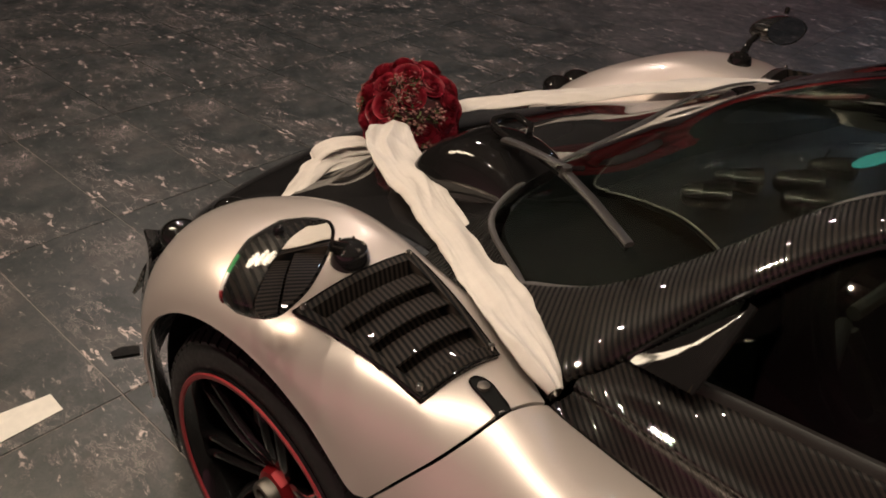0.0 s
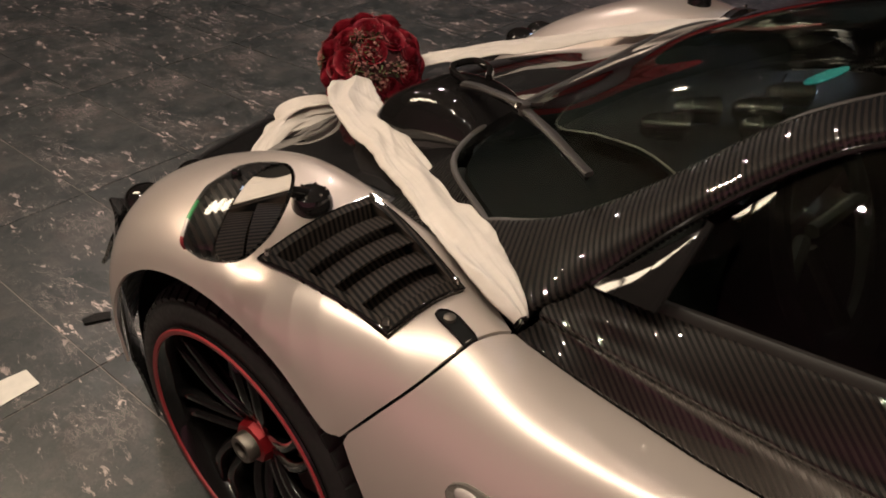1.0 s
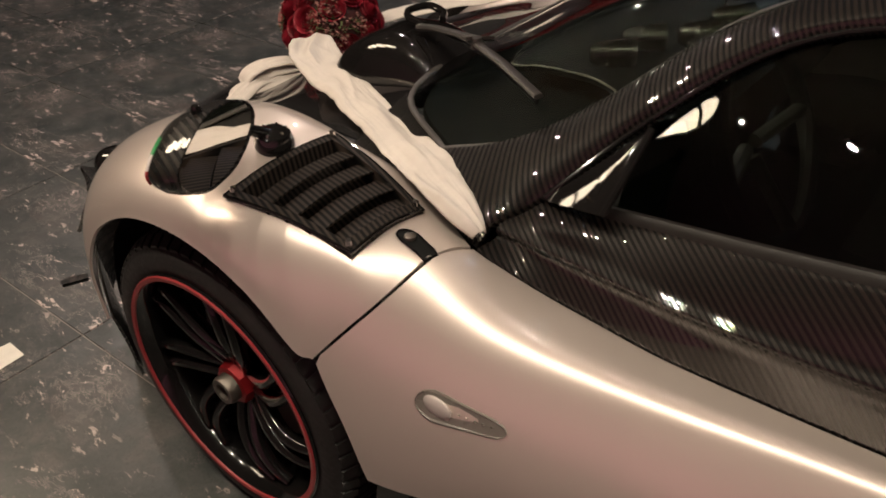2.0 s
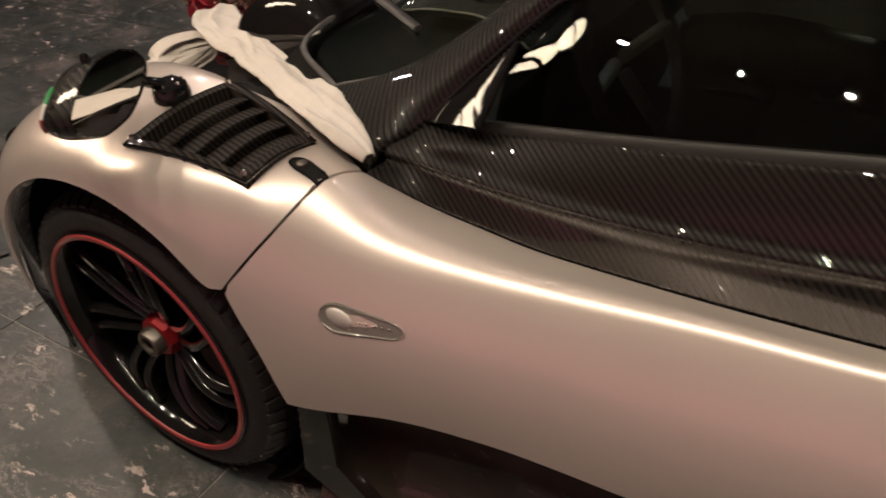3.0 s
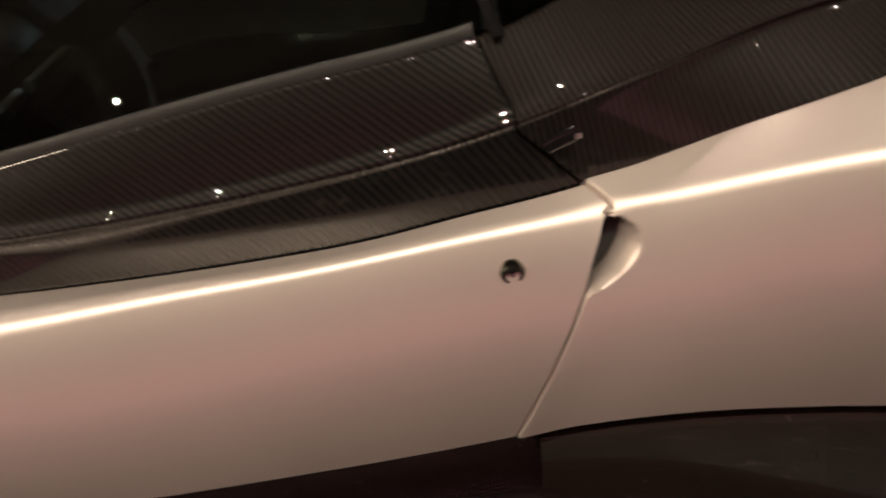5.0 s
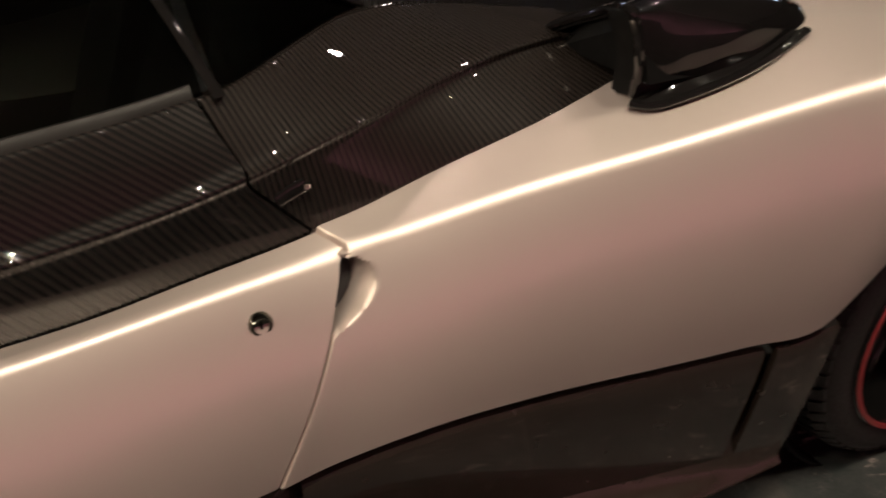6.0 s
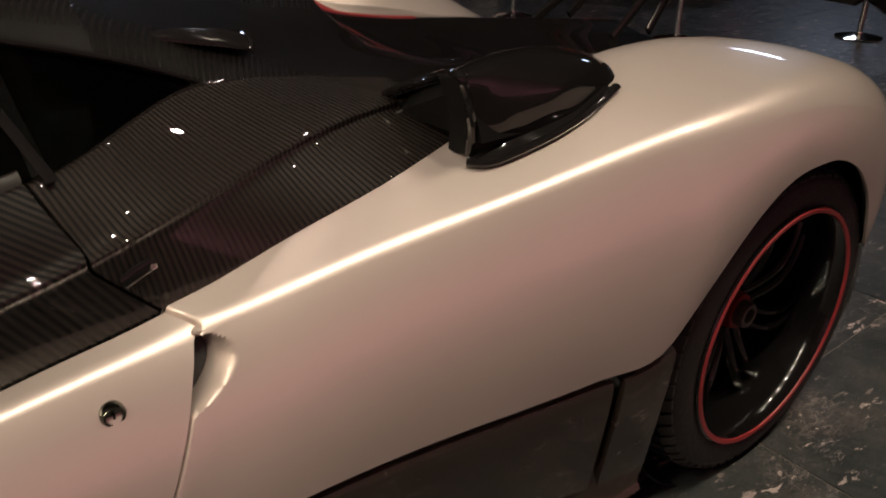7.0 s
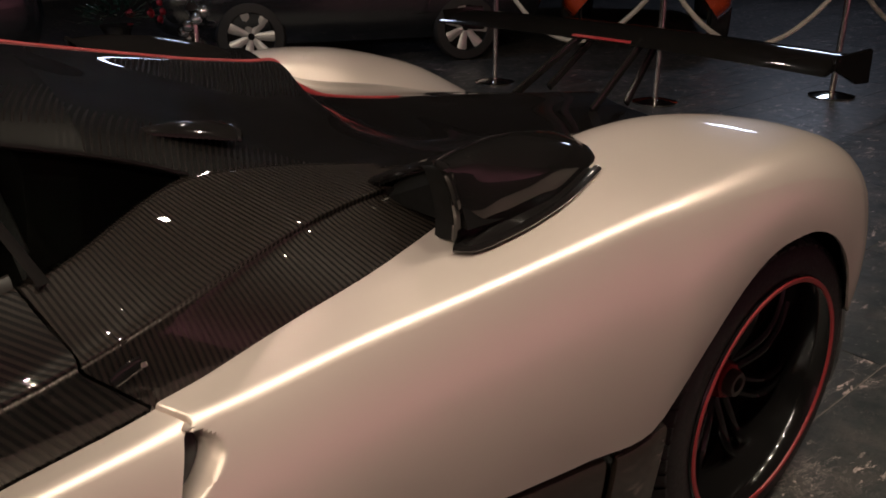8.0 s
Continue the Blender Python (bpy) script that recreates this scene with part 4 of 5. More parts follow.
def nose(car):
    """Bonnet and nose between the fenders, and the black cowl under the windscreen."""
    rows = []
    for x, half in (
        (-1.02, [(-0.80, -0.80, 0.30), (-0.95, -0.5, 0.31), (-1.02, -0.25, 0.32), (-1.04, 0, 0.33)]),
        (-0.9, [(-0.72, -0.74, 0.44), (-0.85, -0.5, 0.44), (-0.90, -0.25, 0.45), (-0.92, 0, 0.46)]),
        (-0.6, [(-0.58, -0.53, 0.505), (-0.62, -0.4, 0.53), (-0.62, -0.2, 0.55), (-0.62, 0, 0.56)]),
        (-0.3, [(-0.30, -0.50, 0.625), (-0.30, -0.4, 0.648), (-0.30, -0.2, 0.658), (-0.30, 0, 0.655)]),
        (-0.1, [(-0.10, -0.535, 0.685), (-0.10, -0.4, 0.708), (-0.12, -0.2, 0.705), (-0.12, 0, 0.695)]),
        (0.12, [(0.16, -0.60, 0.725), (0.11, -0.49, 0.782), (0.07, -0.25, 0.775), (0.08, 0, 0.765)]),
    ):
        rows.append(half + [(p[0], -p[1], p[2]) for p in half[-2::-1]])
    part("bonnet", sheet(net(rows, 36, 44), 0.008, (-0.2, 0, 0.2)), CARBON_TOP, car, "lacquered carbon fibre bonnet")
    for side in (1, -1):
        # carbon filler between fender, bonnet and pillar foot
        rows = [[(0.03, -0.60, 0.70), (0.05, -0.55, 0.735), (0.10, -0.495, 0.795)],
                [(0.20, -0.655, 0.715), (0.20, -0.615, 0.745), (0.22, -0.585, 0.79)],
                [(0.34, -0.705, 0.712), (0.33, -0.665, 0.750), (0.31, -0.612, 0.79)],
                [(0.445, -0.748, 0.722), (0.45, -0.722, 0.748), (0.42, -0.60, 0.80)]]
        part("scuttle", sheet(net(rows, 24, 12), 0.006, DEEP, side), CARBON_TOP, car, "lacquered carbon fibre scuttle")
        # front bumper corner, canard and lamps
        rows = [[(-0.372, -0.965, 0.335), (-0.38, -0.95, 0.25), (-0.40, -0.93, 0.12)], [(-0.50, -0.90, 0.42), (-0.53, -0.88, 0.28), (-0.55, -0.86, 0.12)],
                [(-0.66, -0.80, 0.48), (-0.75, -0.80, 0.30), (-0.76, -0.78, 0.12)], [(-0.80, -0.74, 0.46), (-0.95, -0.55, 0.30), (-0.98, -0.5, 0.12)]]
        part("bumper_corner", sheet(net(rows, 20, 14), 0.006, (0, 0, 0.3), side), CARBON, car, "carbon fibre front bumper corner")
        fin = extrude_outline([(-0.44, -0.955, 0.395), (-0.51, -0.925, 0.360), (-0.535, -0.955, 0.358), (-0.525, -0.985, 0.365), (-0.475, -1.000, 0.388)], (0, 0, 0.008), 0.002)
        part("canard", mirrored(fin, side), BLACK, car, "small black dive plane")
        for c in ((-0.56, -0.760, 0.560), (-0.55, -0.632, 0.572)):
            bm = bmesh.new()
            bmesh.ops.create_uvsphere(bm, u_segments=24, v_segments=14, radius=0.048, matrix=Matrix.Translation(c) @ Matrix.Diagonal((1.1, 1, 0.75, 1)))
            part("headlight", mirrored(bm, side), BLACK, car, "dark glossy round headlight")
    # glossy black hump over the wiper's drive
    rows = []
    for x, z, h, y in ((-0.255, 0.655, 0.045, -0.315), (-0.235, 0.715, 0.075, -0.312), (-0.205, 0.762, 0.095, -0.308), (-0.165, 0.800, 0.108, -0.305), (-0.095, 0.832, 0.118, -0.303), (-0.02, 0.838, 0.118, -0.303), (0.05, 0.826, 0.11, -0.31), (0.09, 0.800, 0.10, -0.32)):
        base = 0.655 + (x + 0.255) * 0.36 - 0.045
        rows.append([(x, y - h, base), (x, y - h * 0.95, base * 0.45 + z * 0.55), (x, y - h * 0.66, base * 0.06 + z * 0.94), (x, y, z), (x, y + h * 0.66, base * 0.06 + z * 0.94), (x, y + h * 0.95, base * 0.45 + z * 0.55), (x, y + h, base)])
    part("cowl", sheet(net(rows, 34, 34), 0.005, (-0.05, -0.3, 0.6)), BLACK, car, "gloss black cowl hump by the wiper")


def wiper(car):
    w = part("wiper", tube([(0.12, -0.385, 0.884), (0.206, -0.418, 0.888), (0.30, -0.470, 0.888), (0.408, -0.527, 0.876)], [0.007, 0.010, 0.010, 0.009], 8, flat=0.6), WIPER, car, "long dark grey wiper")
    part("wiper_blade", tube([(0.10, -0.372, 0.872), (0.25, -0.44, 0.878), (0.400, -0.520, 0.862)], 0.004, 6), MATT, w)
    part("wiper_arm", tube([(0.0, -0.330, 0.852), (0.06, -0.362, 0.872), (0.20, -0.414, 0.895)], [0.013, 0.011, 0.009], 8, flat=0.6), WIPER, w)
    part("wiper_joint", lathe([(0.0, 0.010), (0.010, 0.008), (0.012, -0.012), (0.0, -0.012)], (0.206, -0.418, 0.892), "Z", 14), WIPER, w)
    part("joint_clip", tube([(0.195, -0.432, 0.897), (0.225, -0.392, 0.893)], 0.005, 8), CHROME, w)
    loop = [(0.005, -0.325, 0.856), (-0.045, -0.315, 0.862), (-0.066, -0.280, 0.864), (-0.045, -0.240, 0.864), (0.0, -0.255, 0.862), (0.022, -0.285, 0.858)]
    part("pivot_loop", tube(spline([np.array(p) for p in loop], 24), 0.008, 8), BLACK, w, "gloss black pivot loop")


def details(car, side, fender, door_skin, shoulder):
    # bonnet latch in its slot, which runs into the door cut
    p = np.array((0.390, -0.832, 0.790))
    ax, ay = np.array((0.055, -0.014, -0.014)), np.array((0.009, 0.0145, 0.0015))
    out = [p - ax * math.cos(a) * 0.30 + ay * math.sin(a) for a in np.linspace(-math.pi / 2, math.pi / 2, 11)]
    out = out + [p + ax * f + ay for f in (0.3, 0.6, 0.9)] + [p + ax * f - ay for f in (0.85, 0.55, 0.25)]
    top = []
    for q in out:
        s, n = nearest(fender, q)
        top.append(s + n * 0.004)
    l = part("bonnet_latch", mirrored(extrude_outline([tuple(q) for q in top], (0, 0.002, -0.010)), side), MATT, car, "black latch recess")
    part("latch_rim", mirrored(tube([q + np.array((0, 0, 0.0005)) for q in top + top[:1]], 0.0016, 6), side), BLACK, l)
    s, n = nearest(fender, p)
    part("latch_bolt", mirrored(lathe([(0.0, 0.004), (0.006, 0.003), (0.009, 0.001), (0.009, -0.004), (0.0, -0.004)], s + n * 0.006, "Z", 16), side), NUT, l)
    # teardrop side marker
    a, b = np.array((0.487, -0.972, 0.600)), np.array((0.628, -0.937, 0.597))
    t, up = (b - a), np.array((0, 0.2, 1.0))
    out_y = np.array((-0.25, -1, 0.1))
    out_y = out_y / np.linalg.norm(out_y)

    def drop(f):
        return 0.027 * (math.sqrt(max(0, 1 - ((0.25 - f) / 0.25) ** 2)) if f < 0.25 else (1 - 0.55 * ((f - 0.25) / 0.75) ** 0.9) * math.sqrt(max(0.0, 1 - max(0.0, (f - 0.86) / 0.14) ** 2)))

    fs = [0.0, 0.02, 0.06, 0.12, 0.2, 0.3, 0.45, 0.6, 0.75, 0.86, 0.93, 0.98, 1.0]

    def on_door(f, h, lift):
        s, n = nearest(door_skin, a + t * f + up * h)
        return s + n * lift

    bm = bmesh.new()
    loops = []
    for k, h in ((1.0, -0.003), (1.0, 0.0012), (0.86, 0.0025), (0.78, 0.0006)):
        pts = [on_door(f, drop(f) * k, h) for f in fs] + [on_door(f, -drop(f) * k, h) for f in fs[-1:0:-1]]
        loops.append([bm.verts.new(q) for q in pts])
    for q, r in zip(loops, loops[1:]):
        for i in range(len(q)):
            j = (i + 1) % len(q)
            bm.faces.new((q[i], q[j], r[j], r[i]))
    bm.faces.new(loops[-1])
    bm.faces.new(loops[0])
    mk = part("side_marker", mirrored(bm, side), MARKER, car, "teardrop side marker lamp in a grey frame")
    bm = bmesh.new()
    bmesh.ops.create_uvsphere(bm, u_segments=20, v_segments=12, radius=0.0195, matrix=Matrix.Translation(on_door(0.25, 0, 0.0)) @ Matrix.Diagonal((1.3, 0.35, 0.95, 1)))
    part("marker_lens", mirrored(bm, side), LENS, mk, "frosted lens")
    for k in range(5):
        part("lens_dot", mirrored(block(on_door(0.50 + 0.085 * k, 0.002, 0.0012), (0.004, 0.003, 0.003), None, 0.0008), side), CHROME, mk)
    # door lock
    q = np.array(flank(1.456, 2.19)) + np.array((0, -0.002, 0))
    k = part("door_lock", mirrored(lathe([(0.0, 0.002), (0.009, 0.002), (0.010, -0.003), (0.013, -0.003), (0.0155, 0.001), (0.016, 0.010), (0.0, 0.010)], q, "Y", 20), side), POD, car, "dark chrome door lock")
    part("keyhole", mirrored(block(q + np.array((0, 0.001, 0)), (0.003, 0.003, 0.010)), side), MATT, k)
    # flush catch on the rear shoulder
    ends = [nearest(shoulder, q) for q in ((1.512, -0.790, 0.786), (1.530, -0.792, 0.796), (1.553, -0.795, 0.806))]
    h = part("cover_catch", mirrored(tube([s + n * 0.001 for s, n in ends], [0.009, 0.011, 0.010], 12, flat=0.35, up=ends[1][1]), side), BLACK, car, "black cover catch")
    s, n = ends[2]
    part("catch_pin", mirrored(lathe([(0.0, 0.003), (0.004, 0.002), (0.005, -0.004), (0.0, -0.004)], s + n * 0.005, "Z", 14), side), CHROME, h)


def sills(car, side):
    # upright blade behind the front wheel
    fl = extrude_outline([(0.398, -0.965, 0.380), (0.475, -0.968, 0.392), (0.470, -0.975, 0.26), (0.56, -0.985, 0.20), (0.72, -0.985, 0.175), (0.72, -0.985, 0.155), (0.50, -0.985, 0.165), (0.385, -0.975, 0.20)], (0.0, 0.025, 0.0), 0.004)
    part("sill_blade", mirrored(fl, side), BLADE, car, "glossy dark blade behind the front wheel")
    # recessed side skirt under the door and the floor plate
    rows = []
    for x in np.linspace(0.42, 2.32, 30):
        y, z = LOW(min(x, 2.30))
        rows.append([(x, y + 0.012, z + 0.012), (x, y + 0.03, z - 0.02), (x, y + 0.06, z - 0.12), (x, y + 0.035, 0.20), (x, -0.975, 0.165), (x, -0.985, 0.150), (x, -0.90, 0.14)])
    part("side_skirt", sheet([spline(r, 20) for r in rows], 0.006, DEEP, side), SKIRT, car, "dark lacquered carbon side skirt")
    part("skirt_lip", mirrored(tube([(x, LOW(x)[0] + 0.010, LOW(x)[1] - 0.004) for x in np.linspace(0.42, 2.29, 40)], 0.006, 8), side), BLACK, car)
    for x0, x1 in ((1.47, 2.19), (2.215, 2.335)):
        rows = []
        for x in np.linspace(x0, x1, 12):
            y, z = LOW(min(x, 2.30))
            rows.append([(x, y + 0.016, z - 0.014), (x, y + 0.004, z - 0.03), (x, y + 0.010, z - 0.10), (x, y + 0.030, 0.24), (x, y + 0.04, 0.17)])
        part("sill_panel", sheet([spline(r, 14) for r in rows], 0.012, DEEP, side), SKIRT, car, "dark lacquered sill panel")
    rows = [[(3.02, -0.985, 0.46), (3.03, -0.985, 0.30), (3.0, -0.96, 0.14)], [(3.15, -0.94, 0.45), (3.18, -0.94, 0.30), (3.16, -0.92, 0.14)], [(3.36, -0.78, 0.50), (3.42, -0.76, 0.30), (3.40, -0.75, 0.14)], [(3.44, -0.3, 0.55), (3.5, -0.3, 0.30), (3.48, -0.3, 0.14)], [(3.45, 0, 0.55), (3.52, 0, 0.30), (3.5, 0, 0.14)]]
    part("rear_bumper", sheet(net(rows, 20, 12), 0.008, (2.6, 0, 0.4), side), CARBON, car, "dark carbon rear bumper")


def scoop(car, side):
    """The glossy black intake on the rear shoulder."""
    rows = [
        [(2.006, -0.822, 0.858), (1.992, -0.840, 0.916), (1.968, -0.850, 0.974), (1.966, -0.832, 0.984), (1.988, -0.75, 0.958), (1.976, -0.66, 0.918), (1.985, -0.64, 0.895)],
        [(2.07, -0.842, 0.872), (2.055, -0.854, 0.93), (2.045, -0.840, 0.982), (2.06, -0.80, 0.988), (2.09, -0.71, 0.958), (2.09, -0.64, 0.920), (2.10, -0.62, 0.88)],
        [(2.175, -0.846, 0.886), (2.168, -0.848, 0.93), (2.165, -0.820, 0.970), (2.18, -0.77, 0.980), (2.21, -0.69, 0.955), (2.23, -0.635, 0.92), (2.24, -0.61, 0.88)],
        [(2.28, -0.825, 0.905), (2.28, -0.815, 0.928), (2.29, -0.79, 0.948), (2.30, -0.74, 0.955), (2.33, -0.68, 0.94), (2.34, -0.63, 0.915), (2.35, -0.60, 0.88)],
        [(2.345, -0.80, 0.912), (2.355, -0.775, 0.925), (2.36, -0.75, 0.93), (2.37, -0.72, 0.932), (2.385, -0.68, 0.925), (2.39, -0.64, 0.91), (2.39, -0.61, 0.88)],
    ]
    g = net(rows, 30, 34)
    s = part("side_scoop", sheet(g, 0.010, (2.3, -0.7, 0.8), side), BLACK, car, "gloss black side intake scoop")
    edge = [tuple(g[0, j]) for j in range(34)]
    part("scoop_lip", mirrored(tube(edge, 0.007, 8), side), BLACK, s, "carbon lip of the intake")
    cheek = [[g[0, j] + np.array((-0.002, 0.0, 0.0)), g[0, j] + np.array((-0.008, 0.020, -0.002)), g[0, j] + np.array((-0.008, 0.040, -0.006))] for j in range(0, 17)]
    part("scoop_cheek", sheet(cheek, 0.004, (2.3, -0.7, 0.8), side), MATT, s, "carbon mesh cheek of the intake")
    chin = [[(1.977, -0.652, 0.910), (1.985, -0.652, 0.893)], [(1.995, -0.70, 0.909), (1.998, -0.70, 0.886)], [(2.010, -0.75, 0.909), (2.010, -0.75, 0.878)], [(2.02, -0.82, 0.90), (2.02, -0.82, 0.87)]]
    part("intake_chin", sheet(chin, 0.006, (2.3, -0.7, 0.8), side), CARBON, s, "carbon mesh strip in the intake")
    foot = [(1.995, -0.828, 0.850), (2.017, -0.847, 0.849), (2.063, -0.857, 0.857), (2.133, -0.862, 0.871), (2.212, -0.856, 0.888), (2.313, -0.829, 0.909)]
    rim = spline([np.array(p) for p in foot], 24)
    skirt = [[g[i, 0] + np.array((0, 0.004, 0.004)), 0.5 * (g[i, 0] + rim[i]) + np.array((0, 0, 0.002)), rim[i]] for i in range(24)]
    part("scoop_skirt", sheet(skirt, 0.004, (2.3, -0.7, 0.8), side), BLACK, s, "gloss black skirt of the scoop")
    part("scoop_foot", mirrored(tube(spline([np.array(p) for p in foot], 24), 0.008, 8, flat=0.7), side), BLACK, s, "gloss black scoop flange")
    part("intake_duct", mirrored(extrude_outline([(1.99, -0.66, 0.885), (2.0, -0.73, 0.955), (1.985, -0.84, 0.965), (2.01, -0.845, 0.88)], (0.12, 0.0, 0.0)), side), MATT, s, "dark intake duct")


def rear_wing(car):
    rows = []
    for y in np.linspace(-0.71, 0.82, 17):
        sec = []
        for a in np.linspace(0, 2 * math.pi, 17)[:-1]:
            ca, sa = math.cos(a), math.sin(a)
            sec.append((3.43 + 0.10 * ca, y, 0.940 + 0.011 * sa + 0.014 * ca - 0.010 * (ca * ca) + 0.012 * (1 - ((y - 0.08) / 0.74) ** 2)))
        rows.append(sec)
    bm = bmesh.new()
    loops = [[bm.verts.new(p) for p in r] for r in rows]
    for p, q in zip(loops, loops[1:]):
        for i in range(16):
            j = (i + 1) % 16
            bm.faces.new((p[i], p[j], q[j], q[i]))
    bm.faces.new(loops[0])
    bm.faces.new(loops[-1])
    w = part("rear_wing", bm, WING, car, "wide carbon fibre rear wing")
    part("wing_mark", block((3.345, 0.02, 0.934), (0.025, 0.24, 0.010), None, 0.004), RED, w, "red centre mark on the wing")
    for s in (-1, 1):
        y = 0.82 if s > 0 else -0.71
        plate = extrude_outline([(3.37, y, 0.925), (3.36, y, 0.962), (3.57, y, 0.962), (3.58, y, 0.868), (3.50, y, 0.875)], (0, s * 0.012, 0), 0.003)
        part("end_plate", plate, WING, w, "carbon end plate")
        for x0 in (3.10, 3.26):
            pts = [(x0, s * 0.16, 0.77), (3.37 + (x0 - 3.1) * 0.5, s * 0.12, 0.935)]
            part("wing_strut", tube(pts, 0.016, 8, flat=0.45, up=(0, 1, 0)), BLACK, w, "slanting black strut")


def trims(car, tops):
    """Red pinstripes on the engine cover and the small roof intakes."""
    trees = [BVHTree.FromPolygons([v.co for v in ob.data.vertices], [q.vertices for q in ob.data.polygons]) for ob in tops]

    def over(x):
        hits = [h[0] for h in (t.ray_cast(Vector((x, 0.0, 2.0)), Vector((0, 0, -1))) for t in trees) if h[0] is not None]
        return np.array(max(hits, key=lambda h: h.z)) + np.array((0, 0, 0.001))

    spine = [over(x) for x in np.concatenate([np.linspace(1.30, 2.14, 50), np.linspace(2.15, 2.52, 40)])]
    part("pinstripe", tube(spine, [0.0035 + 0.007 * math.exp(-(((p[0] - 2.22) / 0.05) ** 2)) for p in spine], 8), RED, car, "red pinstripe along the spine")
    # small duct humps on the engine cover beside the cabin
    for side in (1, -1):
        grid = []
        for f in np.linspace(0, 1, 20):
            x = 1.700 + 0.145 * f
            w, h = 0.006 + 0.042 * f**0.8, 0.002 + 0.020 * math.sin(math.pi * min(1.0, 0.1 + f * 0.62))
            grid.append([(x + 0.012 * f * math.sin(a), -0.425 + 0.004 * f - w * math.cos(a), 0.992 - 0.20 * (x - 1.75) + h * math.sin(a) - 0.006) for a in np.linspace(0, math.pi, 18)])
        duct = part("roof_duct", sheet(grid, 0.005, (1.8, -0.425, 0.8), side), BLACK, car, "small gloss black duct hump")
        part("duct_lip", mirrored(tube(grid[-1], 0.005, 8), side), BLACK, duct)


def cabin(car):
    """What shows through the glass: dashboard, gauges, wheel and seats."""
    rows = []
    for half in ([(0.29, -0.598, 0.772), (0.14, -0.490, 0.785), (0.09, -0.250, 0.785), (0.10, 0, 0.778)], [(0.36, -0.585, 0.735), (0.24, -0.46, 0.745), (0.17, -0.24, 0.740), (0.16, 0, 0.735)],
                 [(0.46, -0.565, 0.730), (0.36, -0.43, 0.738), (0.27, -0.235, 0.745), (0.24, 0, 0.75)], [(0.66, -0.56, 0.70), (0.60, -0.40, 0.70), (0.56, -0.22, 0.70), (0.55, 0, 0.70)]):
        rows.append(half + [(p[0], -p[1], p[2]) for p in half[-2::-1]])
    part("scuttle_shelf", sheet(net(rows, 20, 30), 0.01, (0.5, 0, 0.2)), SHELF, car, "dark shelf under the windscreen")
    # the curved carbon dashboard with its thin bright edge
    front = spline([np.array((x, y, 0.797)) for x, y in ((0.15, 0.30), (0.13, 0.10), (0.14, -0.12), (0.185, -0.270), (0.245, -0.252), (0.335, -0.250), (0.436, -0.290), (0.54, -0.37))], 50)
    grid = []
    for i, p in enumerate(front):
        q = np.array((0.60, 0.42 - 0.78 * i / 49, 0.81))
        grid.append([p + (0.004, 0.004, -0.014), p + (0, 0, -0.004), p, p * 0.93 + q * 0.07 + (0, 0, 0.004), p * 0.5 + q * 0.5 + (0, 0, 0.012), q, q + (0.02, 0, -0.12)])
    dash = part("dashboard", sheet([spline(r, 16) for r in grid], 0.006, (0.4, 0, 0.4)), CARBON_DASH, car, "carbon dashboard")
    part("dash_edge", tube([p + (0, 0, 0.001) for p in front[14:]], 0.0022, 6), STEEL, dash, "thin alloy edge")
    # dark tubular gauge pods with bright rims
    for x, y, z in ((0.385, -0.232, 0.846), (0.395, -0.125, 0.846), (0.480, -0.052, 0.846), (0.525, -0.115, 0.842), (0.50, 0.06, 0.85)):
        m = Matrix.Translation((x, y, z)) @ Matrix.Rotation(radians(38), 4, "Z")
        bm = lathe([(0.0, -0.045), (0.014, -0.043), (0.022, -0.032), (0.026, 0.0), (0.027, 0.035), (0.022, 0.038), (0.019, 0.03), (0.0, 0.03)], (0, 0, 0), "X", 24)
        bm.transform(m)
        g = part("gauge", bm, POD, car, "dark polished round gauge pod")
        bm = lathe([(0.022, 0.030), (0.0285, 0.030), (0.0285, 0.040), (0.022, 0.040)], (0, 0, 0), "X", 24)
        bm.transform(m)
        part("gauge_rim", bm, CHROME, g)
        bm = lathe([(0.022, -0.016), (0.0255, -0.018), (0.0265, -0.010), (0.022, -0.010)], (0, 0, 0), "X", 24)
        bm.transform(m)
        part("gauge_band", bm, CHROME, g)
    part("switch_stalk", tube(spline([np.array(p) for p in ((0.505, -0.09, 0.80), (0.500, -0.03, 0.86), (0.475, 0.08, 0.885), (0.456, 0.151, 0.86))], 20), 0.0022, 6), CHROME, car, "thin bright stalk")
    lining = [(0.145, 0.475, 0.795), (0.20, 0.49, 0.81), (0.30, 0.50, 0.82), (0.42, 0.47, 0.86)]
    part("pillar_lining", tube(spline([np.array(p) for p in lining], 20), 0.010, 8, flat=0.7), RED_LEATHER, car, "red leather lining")
    part("screen_sticker", lathe([(0.0, 0.0), (0.040, 0.0), (0.040, 0.001), (0.0, 0.001)], (0, 0, 0), "Z", 28), TEAL, car, "oval teal sticker inside the windscreen").matrix_basis = Matrix.Translation((0.640, -0.270, 1.020)) @ Matrix.Rotation(radians(-28), 4, "Y") @ Matrix.Diagonal((0.75, 1.15, 1, 1))
    tilt = Matrix.Translation((0.72, -0.33, 0.80)) @ Matrix.Rotation(radians(-25), 4, "Y")
    ring = [tilt @ Vector((0, 0.165 * math.cos(a), 0.165 * math.sin(a))) for a in np.linspace(0, 2 * math.pi, 33)]
    sw = part("steering_wheel", tube(ring, 0.015, 8, caps=False), LEATHER, car, "black leather steering wheel")
